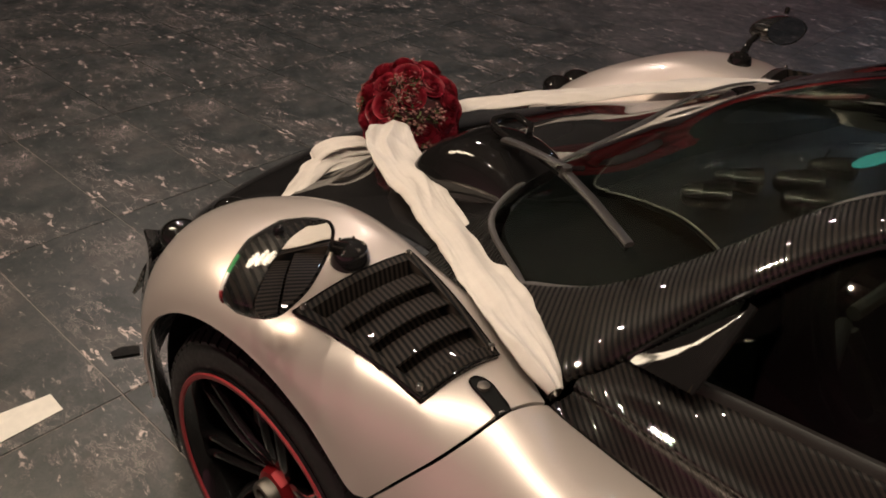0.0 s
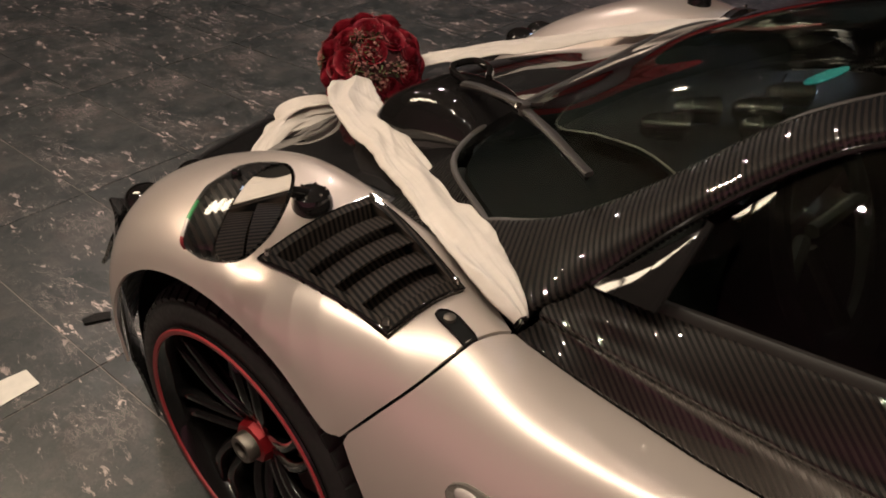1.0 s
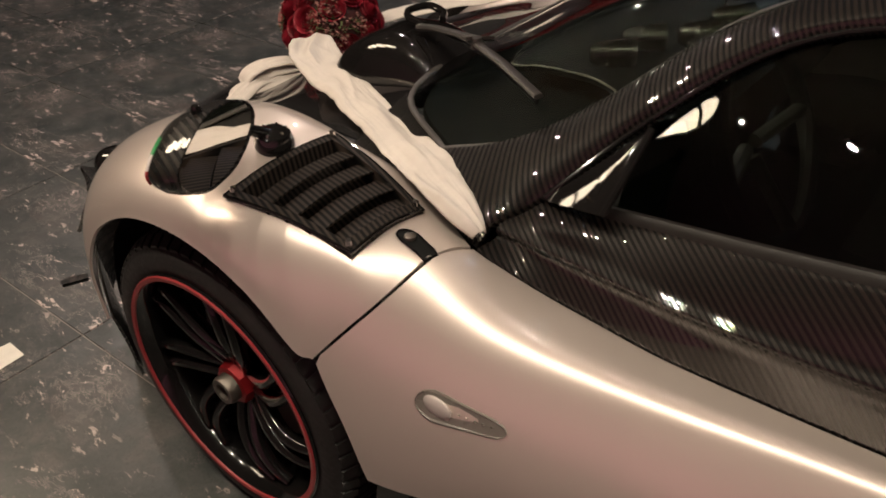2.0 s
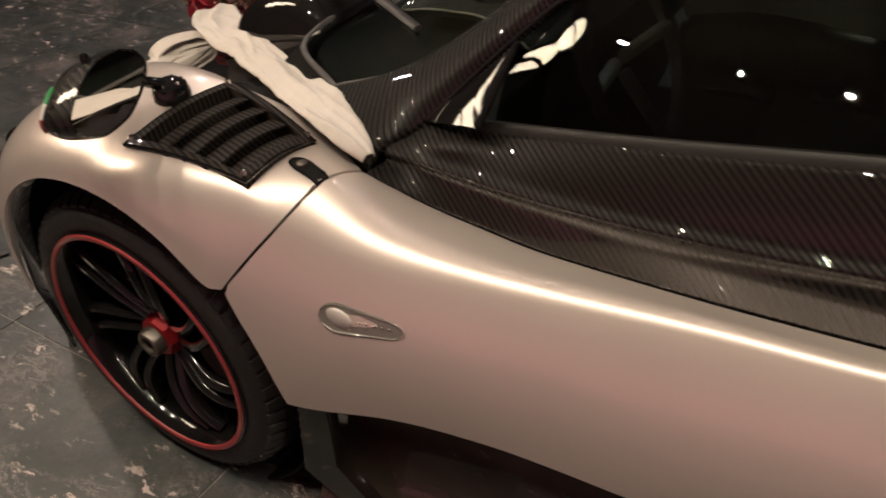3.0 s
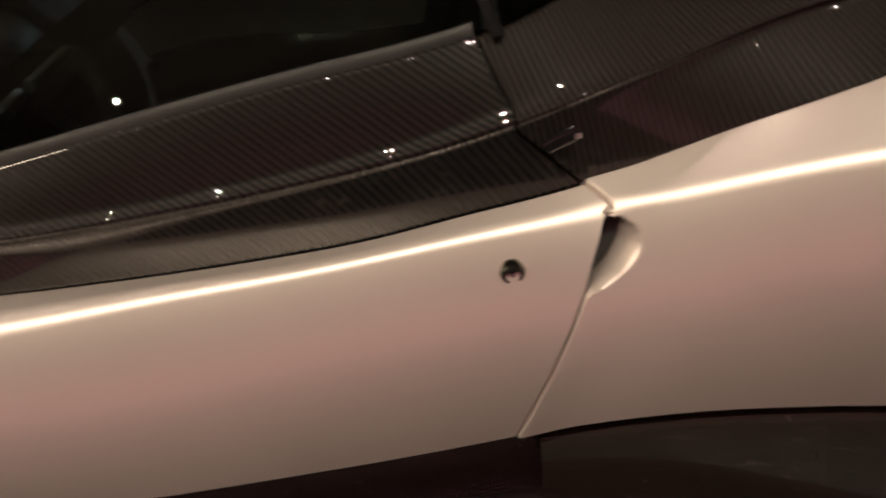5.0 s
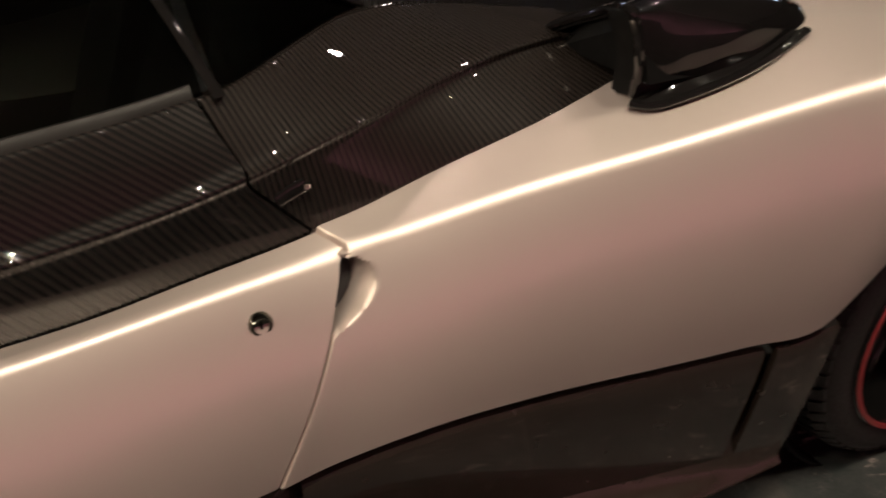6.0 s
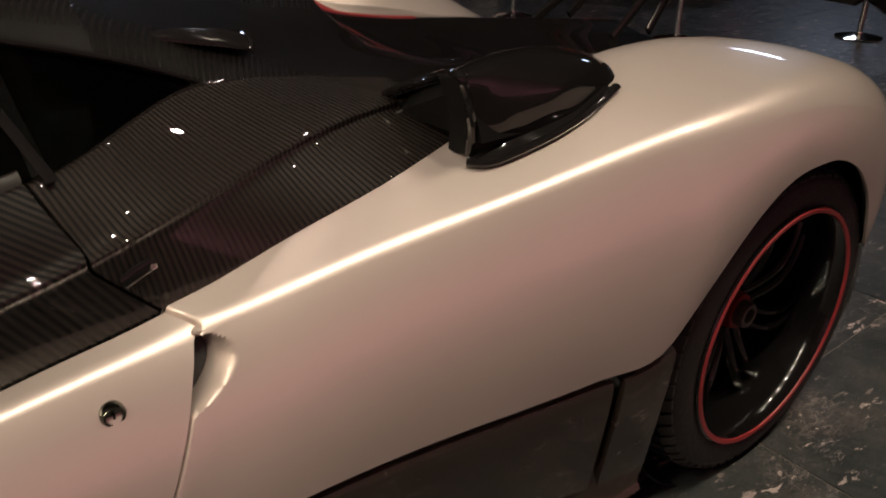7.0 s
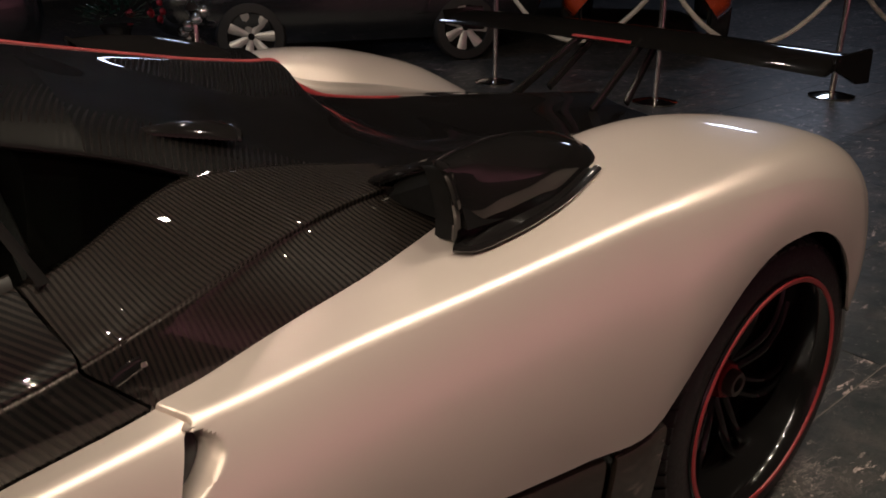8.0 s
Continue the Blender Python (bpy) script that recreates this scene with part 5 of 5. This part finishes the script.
    for a in (0, math.pi, -math.pi / 2):
        part("wheel_spoke", tube([tilt @ Vector((0, 0.16 * math.cos(a), 0.16 * math.sin(a))), tilt @ Vector((-0.03, 0.02 * math.cos(a), 0.02 * math.sin(a)))], 0.013, 8), STEEL, sw)
    for y in (-0.36, 0.36):
        rows = [[(0.80, y - 0.22, 0.36), (0.80, y, 0.34), (0.80, y + 0.22, 0.36)], [(1.10, y - 0.22, 0.34), (1.10, y, 0.30), (1.10, y + 0.22, 0.34)], [(1.28, y - 0.23, 0.40), (1.30, y, 0.36), (1.28, y + 0.23, 0.40)],
                [(1.38, y - 0.24, 0.62), (1.42, y, 0.60), (1.38, y + 0.24, 0.62)], [(1.48, y - 0.20, 0.86), (1.50, y, 0.85), (1.48, y + 0.20, 0.86)], [(1.52, y - 0.12, 0.98), (1.53, y, 0.99), (1.52, y + 0.12, 0.98)]]
        part("seat", sheet(net(rows, 26, 16), 0.07, (1.6, y, 0.3)), LEATHER, car, "black leather bucket seat")
    part("cabin_floor", block((1.0, 0, 0.22), (1.5, 1.5, 0.04)), MATT, car)
    part("bulkhead", block((1.78, 0, 0.55), (0.04, 0.98, 0.72)), MATT, car)
    part("underbody", block((1.4, 0, 0.155), (3.8, 1.5, 0.03)), MATT, car)


car = thing("sports_car", (1.365, 0, 0), "pearl white sports car with bare carbon panels and red-striped wheels", "car")
near_fender = front_fender(car, 1)
front_fender(car, -1)
near_door = door(car, 1)
door(car, -1)
near_shoulder = rear_upper(car, 1)
rear_upper(car, -1)
for s in (1, -1):
    rear_fender(car, s)
    wheel(car, FRONT, s, True)
    wheel(car, REAR, s, False)
    fender_vent(car, s)
    mirror(car, s)
    details(car, s, near_fender, near_door, near_shoulder)
    sills(car, s)
    scoop(car, s)
greenhouse(car)
nose(car)
wiper(car)
rear_wing(car)
cabin(car)
trims(car, [next(ob for ob in car.children if ob.name == name) for name in ("roof", "engine_cover")])



# ---- bouquet and ribbons ----
def bouquet():
    c = Vector((-0.553, -0.055, 0.664))
    b = thing("bouquet", (c.x, c.y, c.z - 0.14), "round bouquet of deep red roses with small filler flowers", "bouquet")
    # core ball in a darker rose red, painted as shade between the blooms
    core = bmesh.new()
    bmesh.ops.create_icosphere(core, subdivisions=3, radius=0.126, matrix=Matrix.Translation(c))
    part("foliage", core, simple("bouquet_core", (0.055, 0.006, 0.008), 0.8, scale=60, vary=0.7), b, "core ball with the shade between the roses in its colour")
    patches = [(Vector((0.60, -0.74, 0.30)).normalized(), 0.42), (Vector((0.35, -0.45, 0.82)).normalized(), 0.30), (Vector((0.93, -0.20, 0.30)).normalized(), 0.22), (Vector((0.85, -0.30, -0.35)).normalized(), 0.2), (Vector((-0.5, 0.6, 0.6)).normalized(), 0.4), (Vector((-0.6, -0.6, 0.3)).normalized(), 0.3)]

    def filler(d):
        return min(d.angle(p) / r for p, r in patches)

    rose = rose_mesh()
    n = 60
    for i in range(n):
        z = 1 - 2 * (i + 0.5) / n
        a = i * 2.39996 + 0.5
        r = math.sqrt(1 - z * z)
        d = Vector((r * math.cos(a), r * math.sin(a), z))
        if filler(d) < 0.62:
            continue
        d = (d + Vector((random.gauss(0, 0.06), random.gauss(0, 0.06), random.gauss(0, 0.06)))).normalized()
        ob = part("rose", rose, ROSE, b)
        k = 0.92 + 0.28 * random.random()
        m = Matrix.Translation(c + d * (0.109 + 0.008 * random.random())) @ d.to_track_quat("Z", "Y").to_matrix().to_4x4() @ Matrix.Rotation(random.random() * 6, 4, "Z") @ Matrix.Scale(k, 4)
        ob.matrix_parent_inverse = b.matrix_basis.inverted()
        ob.matrix_basis = m
    pink, green = bmesh.new(), bmesh.new()
    for i in range(5200):
        d = Vector((random.gauss(0, 1), random.gauss(0, 1), random.gauss(0, 1))).normalized()
        q = filler(d)
        if q > 1.05 or random.random() < (q - 0.4):
            continue
        s = 0.0022 + 0.0028 * random.random()
        h = 0.134 + 0.014 * random.random()
        if random.random() < 0.55:
            bmesh.ops.create_icosphere(pink, subdivisions=1, radius=s, matrix=Matrix.Translation(c + d * h) @ Matrix.Diagonal((1, 0.7 + 0.5 * random.random(), 0.8, 1)))
        else:
            block(c + d * (h - 0.006), (0.014, 0.005, 0.0012), (d + Vector((random.gauss(0, 0.5), random.gauss(0, 0.5), random.gauss(0, 0.5)))).to_track_quat("X", "Z").to_matrix().to_4x4(), 0, green)
    tagged(part("filler_bloom", pink, simple("filler_pink", (0.26, 0.11, 0.10), 0.7, scale=200, vary=0.9), b, "tiny pale pink filler flowers"), kind="stuff")
    tagged(part("filler_foliage", green, simple("filler_green", (0.055, 0.065, 0.020), 0.6, scale=90, vary=0.6), b, "small green filler leaves"), kind="stuff")
    return b


def rose_mesh():
    """One rose: petals wound in a tight spiral, the outer ones rolled open."""
    bm = bmesh.new()
    total = 22
    for k in range(total):
        f = k / (total - 1)
        a0 = k * 2.4
        rad = 0.003 + 0.030 * f**0.9
        span = 1.7 - 0.85 * f
        high = 0.030 - 0.012 * f**1.5
        rows = []
        for j in range(5):
            t = j / 4
            row = []
            for i in range(6):
                q = i / 5 * 2 - 1
                a = a0 + span * q * (0.7 + 0.3 * t)
                r = rad * (0.80 + 0.20 * t) - 0.0015 * t * q + 0.004 * f * max(0.0, t - 0.7) * 3.3
                z = high * t - 0.003 * f * max(0.0, t - 0.7) * 3.3 - 0.003 * q * q * t * f
                row.append(bm.verts.new((r * math.cos(a), r * math.sin(a), z)))
            rows.append(row)
        for j in range(4):
            for i in range(5):
                bm.faces.new((rows[j][i], rows[j][i + 1], rows[j + 1][i + 1], rows[j + 1][i]))
    bmesh.ops.create_uvsphere(bm, u_segments=10, v_segments=6, radius=0.027, matrix=Matrix.Translation((0, 0, 0.004)) @ Matrix.Diagonal((1, 1, 0.7, 1)))
    me = finish(bm, "rose", 180)
    me.materials.append(ROSE)
    return me


def band(name, path, widths, parent, seed, arch=0.014, crush=1.0, label=""):
    """A crumpled organza band laid along a path, gathered into folds."""
    rnd = random.Random(seed)
    count = 150
    pts = spline([np.array(p, float) for p in path], count)
    ws = [float(w[0]) for w in spline([np.array([w]) for w in widths], count)]
    n = 56
    grid = []
    ph = [rnd.random() * 6 for _ in range(6)]
    run = 0.0
    for i, (p, w) in enumerate(zip(pts, ws)):
        d = pts[min(i + 1, count - 1)] - pts[max(i - 1, 0)]
        run += 0.5 * np.linalg.norm(d)
        d = d / (np.linalg.norm(d) + 1e-9)
        side = np.cross(d, (0, 0, 1.0))
        side /= np.linalg.norm(side) + 1e-9
        up = np.cross(side, d)
        row = []
        for j in range(n):
            f = j / (n - 1) * 2 - 1
            s = run * 9
            bend = 0.5 * noise.noise(Vector((s * 0.5, seed, 1.0)))
            q = Vector((f * 0.95 + 1.6 * bend, s * 0.30, seed))
            sharp = 1 - 2 * abs(noise.noise(q * 1.3))
            fine = 1 - 2 * abs(noise.noise(Vector((f * 5.5 + 1.5 * bend, s * 0.35, seed + 9))))
            dent = noise.noise(Vector((f * 1.2, s * 0.75, seed + 4)))
            cross = 1 - 2 * abs(noise.noise(Vector((f * 1.0 + s * 0.5, s * 1.2 - f, seed + 2))))
            fold = crush * (0.0075 * sharp + 0.0008 * fine + 0.011 * dent + 0.003 * cross)
            rim = 1 + 0.14 * noise.noise(Vector((s * 0.9, seed * 3.1, math.copysign(5, f)))) + 0.05 * noise.noise(Vector((s * 4, seed, math.copysign(7, f))))
            row.append(p + side * (w * f * rim) + up * (arch * math.sqrt(max(0.0, 1 - f * f)) + fold * min(1.0, w / 0.04)))
        grid.append(row)
    return part(name, sheet(grid, 0.0016), FABRIC, parent, label, smooth=180)


bouquet()
ribbons = thing("ribbon", (-0.45, -0.15, 0.62), "crumpled cream organza ribbon tied below the bouquet across the bonnet", "ribbon")
band("near_band", [(-0.56, -0.14, 0.61), (-0.49, -0.19, 0.672), (-0.41, -0.262, 0.700), (-0.29, -0.355, 0.713), (-0.12, -0.444, 0.728), (0.02, -0.525, 0.742), (0.16, -0.60, 0.758), (0.28, -0.668, 0.775), (0.35, -0.71, 0.778), (0.42, -0.742, 0.762), (0.452, -0.752, 0.746)],
     [0.035, 0.047, 0.058, 0.060, 0.048, 0.044, 0.047, 0.048, 0.042, 0.026, 0.012], ribbons, 3, label="long crumpled band over the near fender")
band("far_band", [(-0.60, 0.0, 0.62), (-0.45, 0.18, 0.660), (-0.30, 0.32, 0.685), (-0.15, 0.45, 0.718), (0.0, 0.55, 0.752), (0.20, 0.64, 0.768), (0.42, 0.75, 0.745)],
     [0.04, 0.045, 0.05, 0.05, 0.05, 0.05, 0.045], ribbons, 5, 0.010, 0.7, "band drawn over the far fender")
band("bow_loop", [(-0.58, -0.13, 0.560), (-0.62, -0.19, 0.590), (-0.655, -0.255, 0.585), (-0.668, -0.285, 0.562), (-0.65, -0.265, 0.545), (-0.62, -0.19, 0.545)], [0.022, 0.036, 0.042, 0.040, 0.038, 0.028], ribbons, 8, 0.008, 0.8, "crushed bow loop")
band("bow_loop", [(-0.57, -0.10, 0.56), (-0.645, -0.17, 0.552), (-0.655, -0.235, 0.535), (-0.64, -0.27, 0.52)], [0.02, 0.03, 0.036, 0.03], ribbons, 11, 0.008, 0.8)
band("bow_loop", [(-0.59, -0.16, 0.565), (-0.63, -0.21, 0.572), (-0.655, -0.255, 0.560)], [0.028, 0.040, 0.034], ribbons, 21, 0.012, 1.3)
band("bow_loop", [(-0.58, -0.17, 0.548), (-0.62, -0.24, 0.556), (-0.64, -0.31, 0.545), (-0.63, -0.35, 0.53)], [0.03, 0.045, 0.042, 0.03], ribbons, 27, 0.010, 1.3)
band("bow_tail", [(-0.60, -0.20, 0.560), (-0.63, -0.28, 0.560), (-0.62, -0.36, 0.545), (-0.59, -0.43, 0.520), (-0.56, -0.49, 0.50)], [0.02, 0.030, 0.036, 0.034, 0.03], ribbons, 13, 0.008, 0.8, "trailing bow tail")
band("bow_tail", [(-0.59, -0.12, 0.545), (-0.63, -0.18, 0.515), (-0.64, -0.225, 0.490)], [0.015, 0.024, 0.022], ribbons, 17, 0.006, 0.8)

# ---- things on the floor and round the car ----
tagged(part("floor_tape", extrude_outline([(-0.852, -1.019, 0.0045), (-0.931, -1.017, 0.0045), (-0.985, -1.42, 0.0045), (-0.832, -1.42, 0.0045)][::-1], (0, 0, 0.001)), TAPE, None, "strip of white tape stuck on the floor"), category="tape")


def parked_car(at, turn, length, paint, label, rim_mat):
    """A plain saloon or hatchback standing in the hall."""
    c = thing("parked_car", at, label, "car")
    m = Matrix.Translation(at) @ Matrix.Rotation(radians(turn), 4, "Z")
    L = length / 2
    half = 0.86
    body = [(-L, 0.62, 0.55, 0.72), (-L + 0.12, 0.80, 0.35, 0.80), (-L + 0.7, half, 0.24, 0.92), (-L + 1.3, half, 0.22, 0.97), (0.4, half, 0.22, 1.0), (L - 0.8, half, 0.24, 1.02), (L - 0.15, 0.80, 0.34, 0.98), (L, 0.66, 0.5, 0.85)]
    rows = []
    for x, w, lo, hi in body:
        half_sec = [(x, -w * 0.86, lo), (x, -w, lo + (hi - lo) * 0.3), (x, -w * 0.985, lo + (hi - lo) * 0.75), (x, -w * 0.86, hi), (x, -w * 0.4, hi + 0.03), (x, 0, hi + 0.035)]
        rows.append(half_sec + [(p[0], -p[1], p[2]) for p in half_sec[-2::-1]])
    bm = sheet(net(rows, 40, 34), 0.01, (0, 0, 0.4))
    bm.transform(m)
    part("body", bm, paint, c)
    rows = []
    for x, w, z in ((-L + 1.15, 0.74, 0.98), (-L + 1.75, 0.62, 1.36), (-0.1, 0.60, 1.45), (0.9, 0.60, 1.42), (L - 0.35, 0.70, 1.02)):
        half_sec = [(x, -w - (1.45 - z) * 0.05, 0.96), (x, -w * 0.97, 0.96 + (z - 0.96) * 0.6), (x, -w * 0.86, z), (x, 0, z + 0.02)]
        rows.append(half_sec + [(p[0], -p[1], p[2]) for p in half_sec[-2::-1]])
    bm = sheet(net(rows, 26, 24), 0.01, (0, 0, 0.8))
    bm.transform(m)
    part("cabin", bm, BLACK, c, "dark glazed cabin")
    for wx in (-L + 0.85, L - 0.85):
        for s in (-1, 1):
            ctr = (wx, 0, 0.31)
            f = -0.87
            bm = mirrored(lathe([(0.20, f + 0.02), (0.215, f), (0.29, f + 0.005), (0.31, f + 0.03), (0.31, f + 0.19), (0.2, f + 0.2)], ctr, steps=40), s)
            bm.transform(m)
            w = part("wheel", bm, RUBBER, c, "car wheel")
            bm = mirrored(lathe([(0.0, f + 0.03), (0.05, f + 0.025), (0.06, f + 0.04), (0.19, f + 0.035), (0.205, f + 0.008), (0.212, f + 0.01), (0.205, f + 0.06), (0.0, f + 0.07)], ctr, steps=40), s)
            bm.transform(m)
            part("rim", bm, MATT, w)
            for k in range(7):
                a = 2 * math.pi * k / 7
                pts = [(wx + r * math.cos(a), f + 0.028 - 0.012 * (r > 0.1), 0.31 + r * math.sin(a)) for r in (0.03, 0.10, 0.17, 0.205)]
                bm = mirrored(tube(pts, [0.028, 0.036, 0.046, 0.05], 8, flat=0.25, up=(0, 1, 0)), s)
                bm.transform(m)
                part("spoke", bm, rim_mat, w)
    return c


def stanchion(x, y):
    s = thing("rope_stanchion", (x, y, 0), "chrome rope stanchion on a flat round base", "stanchion", "rope stanchions")
    part("base", lathe([(0.0, 0.0), (0.16, 0.0), (0.165, 0.012), (0.06, 0.035), (0.0, 0.04)], (x, y, 0.003), "Z", 32), CHROME, s)
    part("post", lathe([(0.0, 0.03), (0.022, 0.03), (0.022, 0.92), (0.0, 0.92)], (x, y, 0.003), "Z", 20), CHROME, s)
    part("knob", lathe([(0.0, 0.915), (0.036, 0.915), (0.04, 0.94), (0.032, 0.97), (0.0, 0.985)], (x, y, 0.003), "Z", 20), CHROME, s)
    return s


def rope(p, q, sag):
    pts = []
    for f in np.linspace(0, 1, 40):
        pts.append((p[0] + (q[0] - p[0]) * f, p[1] + (q[1] - p[1]) * f, 0.90 - sag * 4 * f * (1 - f)))
    bm = tube(pts, 0.018, 8)
    ob = part("barrier_rope", bm, ROPE, None, "thick off-white twisted barrier rope hanging between posts")
    return tagged(ob, category="rope", group="barrier ropes")


DARK_PAINT = simple("black_car_paint", (0.010, 0.011, 0.013), 0.2, coat=1.0)
ORANGE_PAINT = simple("orange_car_paint", (0.50, 0.060, 0.016), 0.25, coat=1.0)
SILVER_RIM = simple("silver_rim", (0.55, 0.53, 0.50), 0.35, metal=0.6)
parked_car((5.93, 5.41, 0), -25, 3.7, DARK_PAINT, "black car with silver wheels parked in the dim hall", SILVER_RIM)
parked_car((0.9, 6.2, 0), 0, 4.4, DARK_PAINT, "black car parked across the hall", SILVER_RIM)
parked_car((9.6, 4.5, 0), 37, 4.0, ORANGE_PAINT, "orange-red car with green wheels behind the barrier", GREEN_DARK)
posts = [(5.9, 3.2), (6.25, 1.85), (7.41, 1.09), (9.3, 0.6)]
for x, y in posts:
    stanchion(x, y)
for p, q in zip(posts, posts[1:]):
    rope(p, q, 0.5)


def ornate_stand(x, y):
    s = thing("ornate_stand", (x, y, 0), "ornate polished chrome stand with a cluster of balls", "stand")
    part("column", lathe([(0.0, 0.0), (0.14, 0.0), (0.15, 0.02), (0.04, 0.06), (0.03, 0.2), (0.06, 0.26), (0.03, 0.32), (0.03, 0.55), (0.07, 0.60), (0.03, 0.66), (0.0, 0.7)], (x, y, 0.003), "Z", 24), CHROME, s)
    for k in range(3):
        a = 2.1 * k
        part("foot", tube([(x, y, 0.10), (x + 0.1 * math.cos(a), y + 0.1 * math.sin(a), 0.12), (x + 0.2 * math.cos(a), y + 0.2 * math.sin(a), 0.02)], [0.03, 0.025, 0.02], 8), CHROME, s)
    for k in range(7):
        a = 0.9 * k
        bm = bmesh.new()
        bmesh.ops.create_uvsphere(bm, u_segments=16, v_segments=10, radius=0.05, matrix=Matrix.Translation((x + 0.09 * math.cos(a), y + 0.09 * math.sin(a), 0.26 + 0.055 * k)))
        part("ball", bm, CHROME, s)


ornate_stand(4.08, 4.9)


def flower_stand(x, y):
    s = thing("flower_arrangement", (x, y, 0), "red and white flowers with leaves in a dark vase", "flowers")
    part("vase", lathe([(0.0, 0.0), (0.12, 0.0), (0.15, 0.2), (0.10, 0.45), (0.13, 0.52), (0.0, 0.52)], (x, y, 0.003), "Z", 24), BLACK, s)
    leaves = bmesh.new()
    for k in range(160):
        d = Vector((random.gauss(0, 1), random.gauss(0, 1), abs(random.gauss(0.4, 0.7)))).normalized()
        c = Vector((x, y, 0.55)) + d * (0.15 + 0.2 * random.random())
        block(c, (0.05, 0.02, 0.004), d.to_track_quat("X", "Z").to_matrix().to_4x4(), 0, leaves)
    tagged(part("leaves", leaves, GREEN_DARK, s), kind="stuff")
    rose = rose_mesh()
    for k in range(16):
        d = Vector((random.gauss(0, 1), random.gauss(0, 1), abs(random.gauss(0.4, 0.7)))).normalized()
        ob = part("flower", rose, ROSE, s)
        ob.matrix_parent_inverse = s.matrix_basis.inverted()
        ob.matrix_basis = Matrix.Translation(Vector((x, y, 0.55)) + d * 0.36) @ d.to_track_quat("Z", "Y").to_matrix().to_4x4()


flower_stand(3.48, 5.0)


def chandelier(x, y, z):
    """Lit globes between brass rings, hung from the ceiling."""
    c = thing("chandelier", (x, y, z), "tiered chandelier of warm lit globes in brass rings", "chandelier")
    for r, dz in ((0.42, 1.26), (0.50, 0.74), (0.36, 0.22)):
        ring = [(x + r * math.cos(a), y + r * math.sin(a), z + dz) for a in np.linspace(0, 2 * math.pi, 41)]
        part("brass_ring", tube(ring, 0.012, 8, caps=False, flat=1.4), BRASS, c, "dark brass ring")
    for dz, r in ((0.46, 0.21), (0.98, 0.24), (1.52, 0.24)):
        prof = [(r * math.cos(a), 0.23 * math.sin(a)) for a in np.linspace(-math.pi / 2, math.pi / 2, 13)]
        part("lamp_globe", lathe(prof, (x, y, z + dz), "Z", 24), BULB, c, "bright globe")
    part("stem", tube([(x, y, z), (x, y, 4.5)], 0.02, 8), CHROME, c)


chandelier(-2.25, -1.18, 1.62)


def curtain():
    rows = []
    for i in range(161):
        f = i / 160
        y = 9.6 + 0.07 * math.sin(f * 150) + 0.03 * math.sin(f * 61 + 1)
        rows.append([(-9.0 + 8.5 * f, y, z) for z in (0.01, 0.5, 1.0, 1.45)])
    tagged(part("curtain", sheet(rows, 0.01), CURTAIN, None, "low red curtain hanging in folds along the hall", smooth=180), category="curtain")


curtain()


# ---- floor slabs, last ----
def slabs(floor):
    sx, sy, gap = 0.90, 0.45, 0.003
    me = finish(block((0, 0, 0), (sx - gap, sy - gap, 0.02), None, 0.0015), "slab")
    me.materials.append(MARBLE)
    near = 0
    rest = bmesh.new()
    for i in range(-12, 20):
        for j in range(-13, 32):
            x, y = -1.70 + sx * i + sx / 2, -0.88 + sy * j + sy / 2
            h = -0.008 + 0.0006 * random.random()
            if -2.8 < x < 4.6 and -2.4 < y < 2.6 and near < 300:
                ob = part("slab", me, MARBLE, floor)
                ob.location = (x, y, h)
                near += 1
            else:
                block((x, y, h), (sx - gap, sy - gap, 0.02), None, 0.0, rest)
    tagged(part("far_slabs", rest, MARBLE, floor), kind="stuff")


slabs(floor)
